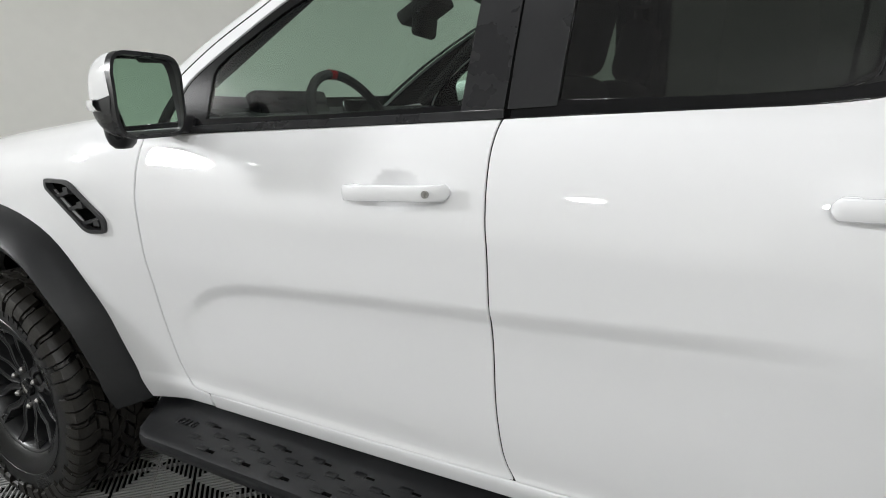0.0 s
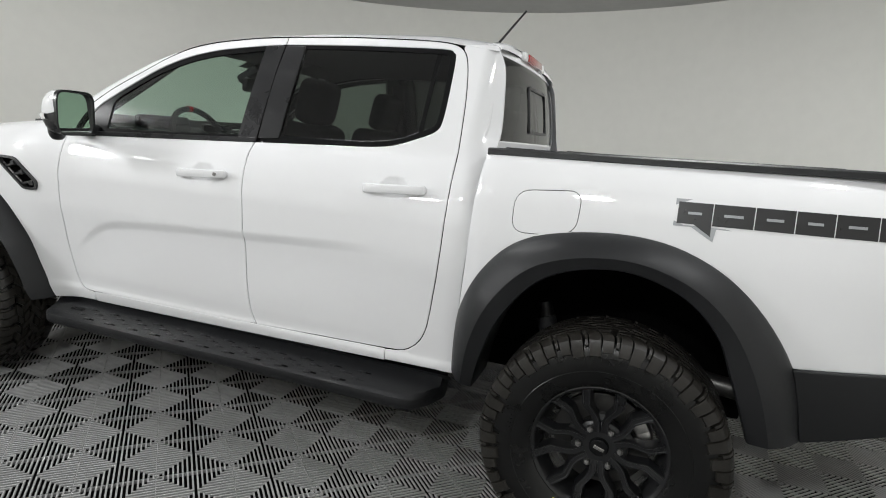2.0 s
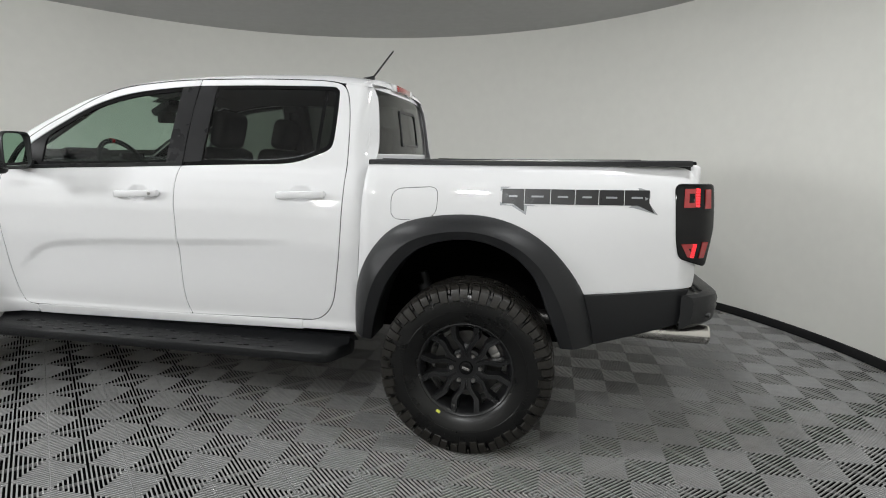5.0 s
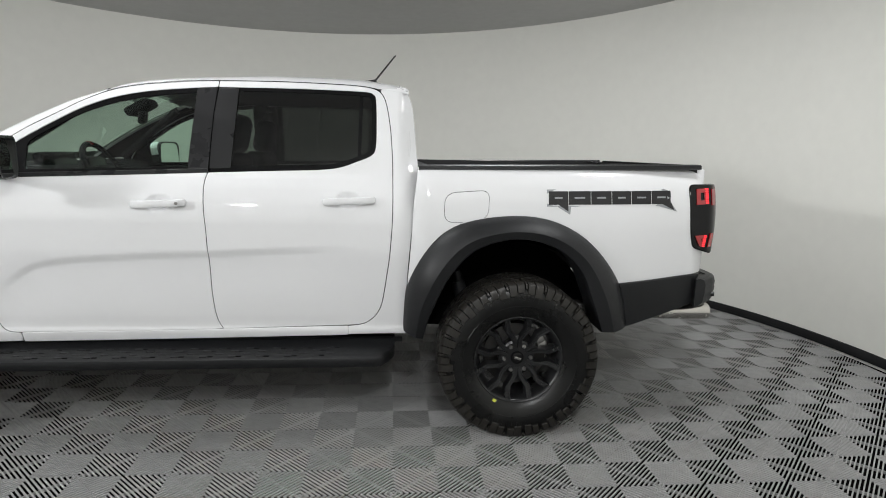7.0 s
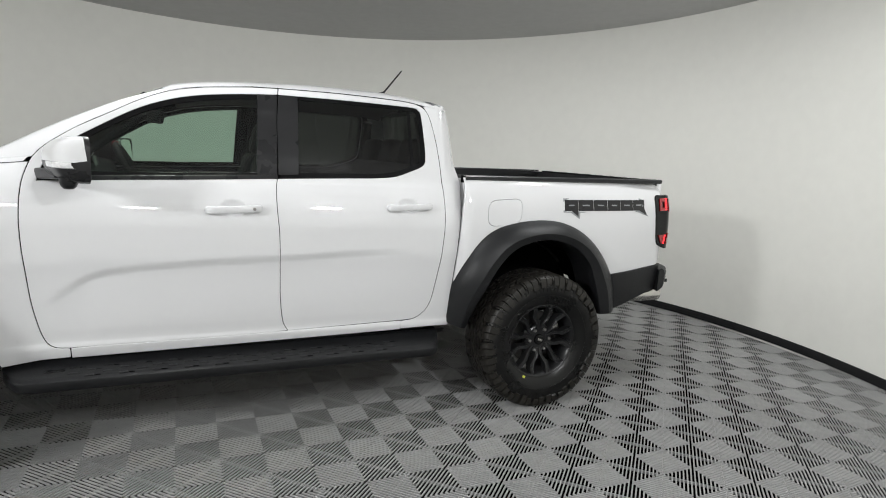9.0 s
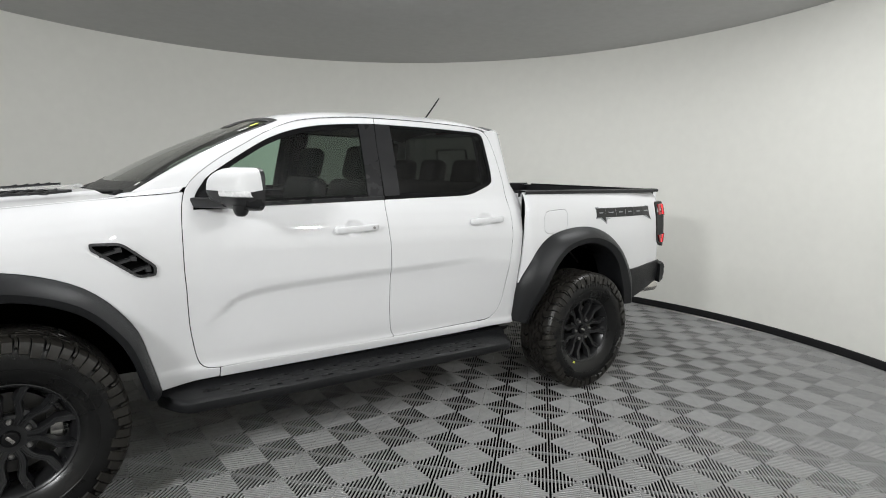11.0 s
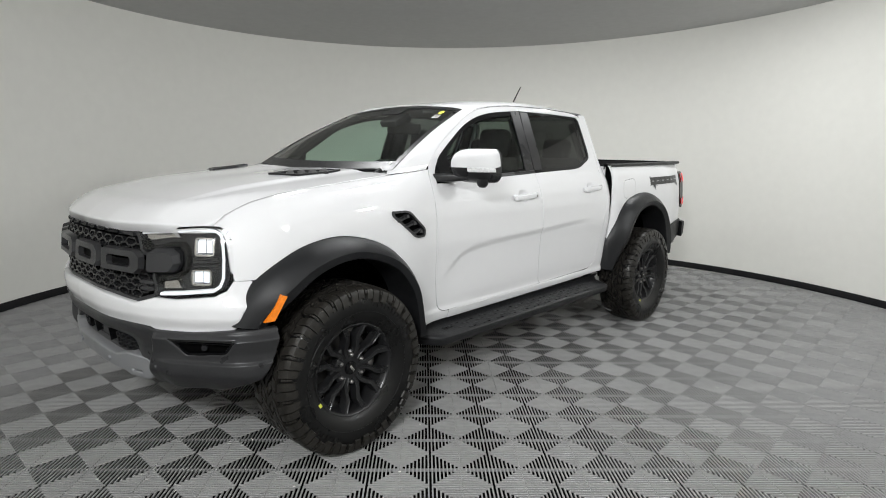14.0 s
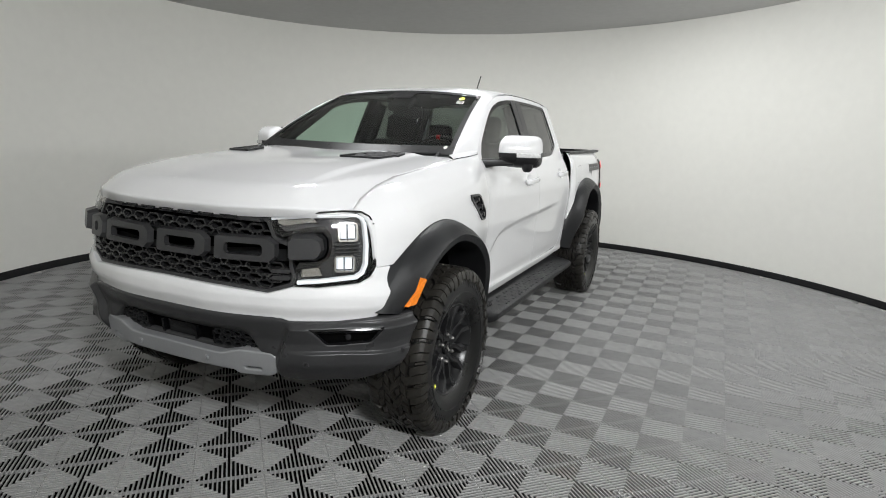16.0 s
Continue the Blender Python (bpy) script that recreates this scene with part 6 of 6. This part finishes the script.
def mirror_shell():
    bm = bmesh.new()
    rows = []
    for t in mirror_steps():
        h = MIR_H * mirror_size(t)
        lo, hi = MIR_Z - h, min(1.374, MIR_Z + h)
        lo, hi = min(lo, hi), max(lo, hi)
        rows.append([mirror_skin(t, lo + (hi - lo) * (0.5 - 0.5 * math.cos(math.pi * k / 12))) for k in range(13)])
    add_loft(bm, rows)
    o = mirror_outline()
    add_ring(bm, o, inset(o, 0.009), lambda y, z, d: Vector((MIR_X + mirror_turn(y) + 0.012 - d, y, z)), 0.0, 0.02)
    # arm from the door, and the camera pod beneath
    arm = []
    for y, x0, x1, z0, z1 in ((-0.775, 0.700, 0.835, 1.288, 1.336), (-0.83, 0.725, 0.850, 1.292, 1.336), (-0.89, 0.770, 0.862, 1.297, 1.340), (-0.94, 0.800, 0.862, 1.302, 1.340)):
        o = rounded([(x0, z0, 0.012), (x1, z0, 0.012), (x1, z1, 0.012), (x0, z1, 0.012)], 3)
        arm.append([Vector((x, y, z)) for x, z in o])
    add_loft(bm, arm, closed_u=True, caps=True)
    pod_rings = [(1.312, 0.036), (1.292, 0.034), (1.276, 0.028), (1.266, 0.018), (1.264, 0.002)]
    pod = [[Vector((0.862 + r * math.cos(2 * math.pi * k / 20), -1.008 + r * math.sin(2 * math.pi * k / 20), z)) for k in range(20)] for z, r in pod_rings]
    add_loft(bm, pod, closed_u=True)
    return finished(bm, "door_mirror", 40)


def mirror_glass():
    bm = bmesh.new()
    o = inset(mirror_outline(), 0.008)
    # the glass is turned towards the driver
    add_prism(bm, o, lambda y, z, d: Vector((MIR_X + 0.005 - d + 1.22 * mirror_turn(y) - 0.06 * (z - MIR_Z), y, z)), 0.0, 0.004)
    return finished(bm, "mirror_glass")


def mirror_signal():
    bm = bmesh.new()
    rows = []
    for k in range(17):
        t = 0.52 + 0.475 * math.sin(math.pi / 2 * k / 16)
        rows.append([mirror_skin(t, z, o) for z, o in ((1.350, 0.0), (1.353, 0.006), (1.364, 0.008), (1.374, 0.006), (1.377, 0.0))])
    add_loft(bm, rows)
    return finished(bm, "turn_signal", 40)


def mirror_cap():
    return mirror_cover(1.375, 1.60, "mirror_cap")


mirrors = both("door_mirror", mirror_shell(), SATIN, label="black-based door mirror with a white cap", sheet=False)
under(mirrors, "mirror_cap", mirror_cap(), PAINT, "white mirror cap", sheet=False)
under(mirrors, "mirror_glass", mirror_glass(), MIRROR, "mirror glass", sheet=False)
under(mirrors, "turn_signal", mirror_signal(), CLEARLENS, "clear turn signal strip", sheet=False)

# ---- rear end and bed ----
bm = bmesh.new()
add_box(bm, (2.782, 0, 1.19), (0.018, 1.50, 0.35), 0.006)
part("bed_front_wall", bm, PAINT, truck, "white front wall of the cargo bed")
bm = bmesh.new()
add_loft(bm, [[Vector((x, y, 0.80)) for y in (-0.48, 0.48)] for x in (2.80, 4.24)])
for sgn in (-1, 1):
    add_loft(bm, [[Vector((x, sgn * y, z)) for y, z in ((0.48, 0.80), (0.50, 1.06), (0.742, 1.08), (0.742, 1.39))] for x in (2.80, 3.5, 4.24)])
for x, z1 in ((2.80, 1.385), (4.226, 1.398)):
    add_loft(bm, [[Vector((x, y, z)) for z in (0.80, z1)] for y in (-0.742, 0.742)])
part("bed_liner", bm, PLASTIC, truck, "black cargo bed liner")
bm = bmesh.new()
add_box(bm, (4.262, 0, 1.12), (0.05, 1.50, 0.55), 0.02, seg=3)
tailgate = part("tailgate", bm, PAINT, truck, "white tailgate")
bm = bmesh.new()
add_box(bm, (4.258, 0, 1.400), (0.05, 1.34, 0.020), 0.008)
part("tailgate_cap", bm, CABIN, tailgate, "black tailgate cap")


def rear_bumper_mesh():
    bm = bmesh.new()
    rows = []
    for k in range(31):
        y = -0.875 + 1.75 * k / 30
        a = abs(y)
        x_end = 4.425 - 0.15 * max((a - 0.66) / 0.215, 0) ** 2
        x_in = 4.215 + 0.03 * ease(0.9, 0.8, a)
        rows.append([Vector((x, y, z)) for x, z in ((x_in, 0.815), (x_end - 0.035, 0.822), (x_end - 0.010, 0.812), (x_end, 0.785), (x_end - 0.004, 0.760), (x_end + 0.0, 0.750), (x_end - 0.012, 0.690), (x_end - 0.045, 0.668), (x_in, 0.665))])
    add_loft(bm, rows, closed_u=True, caps=True)
    return finished(bm, "rear_bumper", 35)


me = rear_bumper_mesh()
me.materials.append(PLASTIC)
rear_bumper = part("rear_bumper", me, PLASTIC, truck, "black stepped rear bumper")
for y in (-0.80, 0.80):
    bm = bmesh.new()
    c = Vector((4.350, y, 0.722))
    add_rod(bm, c, c + Vector((0.016, 0.008 * (1 if y > 0 else -1), 0)), 0.013, 0.012, 16)
    part("parking_sensor", bm, SATIN, rear_bumper, "round parking sensor")
bm = bmesh.new()
for dx in (0.0, 0.03, 0.06):
    add_box(bm, (4.27 + dx, 0, 0.824), (0.012, 1.5, 0.004), 0.001)
pieces("step_ridge", bm, PLASTIC, rear_bumper)

# ---- cabin ----
bm = bmesh.new()
add_box(bm, (1.65, 0, 0.62), (1.9, 1.36, 0.10), 0.02)
for sgn in (-1, 1):
    add_box(bm, (1.65, sgn * 0.745, 0.95), (1.85, 0.05, 0.66), 0.02)
part("cabin_floor", bm, CABIN, truck, "black cabin floor and door linings")
bm = bmesh.new()
rows = []
for k in range(15):
    y = -0.70 + 1.40 * k / 14
    rows.append([Vector((x, y * w, z)) for x, z, w in ((0.42, 1.322, 0.93), (0.56, 1.345, 0.96), (0.74, 1.352, 1.0), (0.84, 1.335, 1.0), (0.88, 1.28, 1.0), (0.84, 1.12, 1.0), (0.78, 0.90, 1.0))])
add_loft(bm, rows)
dash = part("dashboard", bm, CABIN, truck, "black dashboard", 50)
bm = bmesh.new()
add_box(bm, (0.80, -0.36, 1.355), (0.05, 0.34, 0.10), 0.015, Matrix.Rotation(-0.3, 4, "Y"))
add_box(bm, (0.85, 0.0, 1.24), (0.03, 0.22, 0.28), 0.012, Matrix.Rotation(-0.2, 4, "Y"))
part("display_screen", bm, GLOSSBLACK, dash, "dark display screen")
bm = bmesh.new()
add_box(bm, (0.83, -0.62, 1.315), (0.02, 0.09, 0.05), 0.008)
part("air_vent", bm, SATIN, dash, "small air vent")
bm = bmesh.new()
cw = Vector((1.06, -0.36, 1.29))
ax = Vector((0.88, 0, 0.47)).normalized()
up = Vector((-0.47, 0, 0.88)).normalized()
n = 40
rows = []
for k in range(n + 1):
    a = 2 * math.pi * k / n
    rad = Vector((0, 1, 0)) * math.cos(a) + up * math.sin(a)
    rows.append([cw + rad * (0.182 + 0.015 * math.cos(2 * math.pi * q / 8)) + ax * 0.015 * math.sin(2 * math.pi * q / 8) for q in range(8)])
add_loft(bm, rows, closed_u=True)
add_box(bm, cw - ax * 0.01, (0.05, 0.13, 0.11), 0.02, Matrix.Rotation(-0.49, 4, "Y"))
for d in (Vector((0, 1, 0)), Vector((0, -1, 0)), -up):
    add_rod(bm, cw + d * 0.05, cw + d * 0.178, 0.014, 0.012, 8)
add_rod(bm, cw - ax * 0.02, cw - ax * 0.28, 0.04, 0.05, 12)
wheel_s = part("steering_wheel", bm, CABIN, truck, "black steering wheel")
bm = bmesh.new()
add_rod(bm, cw + up * 0.182 + Vector((0, -0.012, 0)), cw + up * 0.182 + Vector((0, 0.012, 0)), 0.0165, 0.0165, 12)
part("wheel_marker", bm, REDLENS, wheel_s, "red centre mark on the steering wheel")


def seat_mesh(x, y, wide, back_top, tilt=0.22):
    bm = bmesh.new()
    add_box(bm, (x, y, 0.86), (0.52, wide, 0.16), 0.05, Matrix.Rotation(-0.08, 4, "Y"), 3)
    add_box(bm, (x + 0.28, y, 1.15), (0.14, wide, 0.56), 0.055, Matrix.Rotation(tilt, 4, "Y"), 3)
    return bm


def headrest_mesh(x, y, z, tilt=0.22, w=0.25):
    bm = bmesh.new()
    add_box(bm, (x, y, z), (0.11, w, 0.21), 0.045, Matrix.Rotation(tilt, 4, "Y"), 3)
    for dy in (-0.06, 0.06):
        add_rod(bm, (x - 0.01, y + dy, z - 0.05), (x - 0.03, y + dy, z - 0.17), 0.007, 0.007, 8)
    return bm


for y in (-0.37, 0.37):
    s = part("front_seat", seat_mesh(1.40, y, 0.50, 1.4), CABIN, truck, "black bucket seat")
    part("headrest", headrest_mesh(1.765, y, 1.525), CABIN, s)
s = part("rear_seat", seat_mesh(2.22, 0, 1.28, 1.4, 0.16), CABIN, truck, "black rear bench seat")
for y in (-0.40, 0.0, 0.40):
    part("headrest", headrest_mesh(2.57, y, 1.475, 0.16, 0.24), CABIN, s)
bm = bmesh.new()
rows = []
for k in range(12):
    x = 1.25 + (2.66 - 1.25) * k / 11
    ze = DOOR_Z(x) - 0.03
    rows.append([Vector((x, -y * 0.585, min(ze, 1.745) + (ROOF_Z(x) - 0.035 - ze) * (1 - abs(y) ** 3))) for y in (1, 0.8, 0.5, 0.2, 0, -0.2, -0.5, -0.8, -1)])
add_loft(bm, rows)
part("headliner", bm, CABINGREY, truck, "grey headliner")
# inner pillar linings seen through the glass
bm = bmesh.new()
for sgn in (-1, 1):
    for a, b, w in (((0.70, 0.690, 1.37), (1.13, 0.550, 1.69), 0.026), ((1.735, 0.690, 1.30), (1.750, 0.545, 1.70), 0.04), ((2.58, 0.670, 1.36), (2.56, 0.545, 1.70), 0.04)):
        a, b = Vector((a[0], sgn * a[1], a[2])), Vector((b[0], sgn * b[1], b[2]))
        add_rod(bm, a, b, w, w * 0.9, 10)
pieces("pillar_lining", bm, CABIN, truck, "black inner pillar lining")
bm = bmesh.new()
add_box(bm, (1.145, -0.06, 1.612), (0.035, 0.26, 0.075), 0.015, Matrix.Rotation(0.15, 4, "Y") @ Matrix.Rotation(0.3, 4, "Z"))
add_rod(bm, (1.135, -0.03, 1.63), (1.10, 0, 1.68), 0.012, 0.02, 10)
add_box(bm, (1.115, 0, 1.672), (0.15, 0.17, 0.05), 0.015, Matrix.Rotation(-0.5, 4, "Y"))
part("rear_view_mirror", bm, CABIN, truck, "black interior mirror with camera housing")
bm = bmesh.new()
for sgn in (-1, 1):
    add_box(bm, (1.30, sgn * 0.34, 1.745), (0.16, 0.36, 0.018), 0.006, Matrix.Rotation(-0.25, 4, "Y"))
pieces("sun_visor", bm, CABINGREY, truck, "grey sun visor")
# ---- loose bits on the floor ----
rng = random.Random(11)
SCRAPS = ((2.114, -1.971, 0.013), (0.409, -0.99, 0.010), (0.010, -1.261, 0.014), (-0.395, -1.02, 0.011))


def scrap(x, y, size):
    """A crumpled scrap of white paper."""
    bm = bmesh.new()
    n = 5
    grid = [[bm.verts.new(((i / (n - 1) - 0.5) * size * rng.uniform(0.8, 1.1), (j / (n - 1) - 0.5) * size * 0.7 * rng.uniform(0.8, 1.1), 0.001 + rng.uniform(0, 0.25) * size)) for j in range(n)] for i in range(n)]
    for i in range(n - 1):
        for j in range(n - 1):
            bm.faces.new((grid[i][j], grid[i + 1][j], grid[i + 1][j + 1], grid[i][j + 1]))
    for f in list(bm.faces):
        f.smooth = False
    me = bpy.data.meshes.new("paper_scrap")
    bm.to_mesh(me)
    bm.free()
    me.materials.append(PAPER)
    ob = new("paper_scrap", me)
    ob.matrix_world = pose(x, y, 0.0, 0, 0, rng.uniform(0, 180))
    tagged(ob, "tiny crumpled scrap of white paper on the ribbed floor", "paper scrap", group="scraps on the floor")


for x, y, size in SCRAPS:
    scrap(x, y, size)
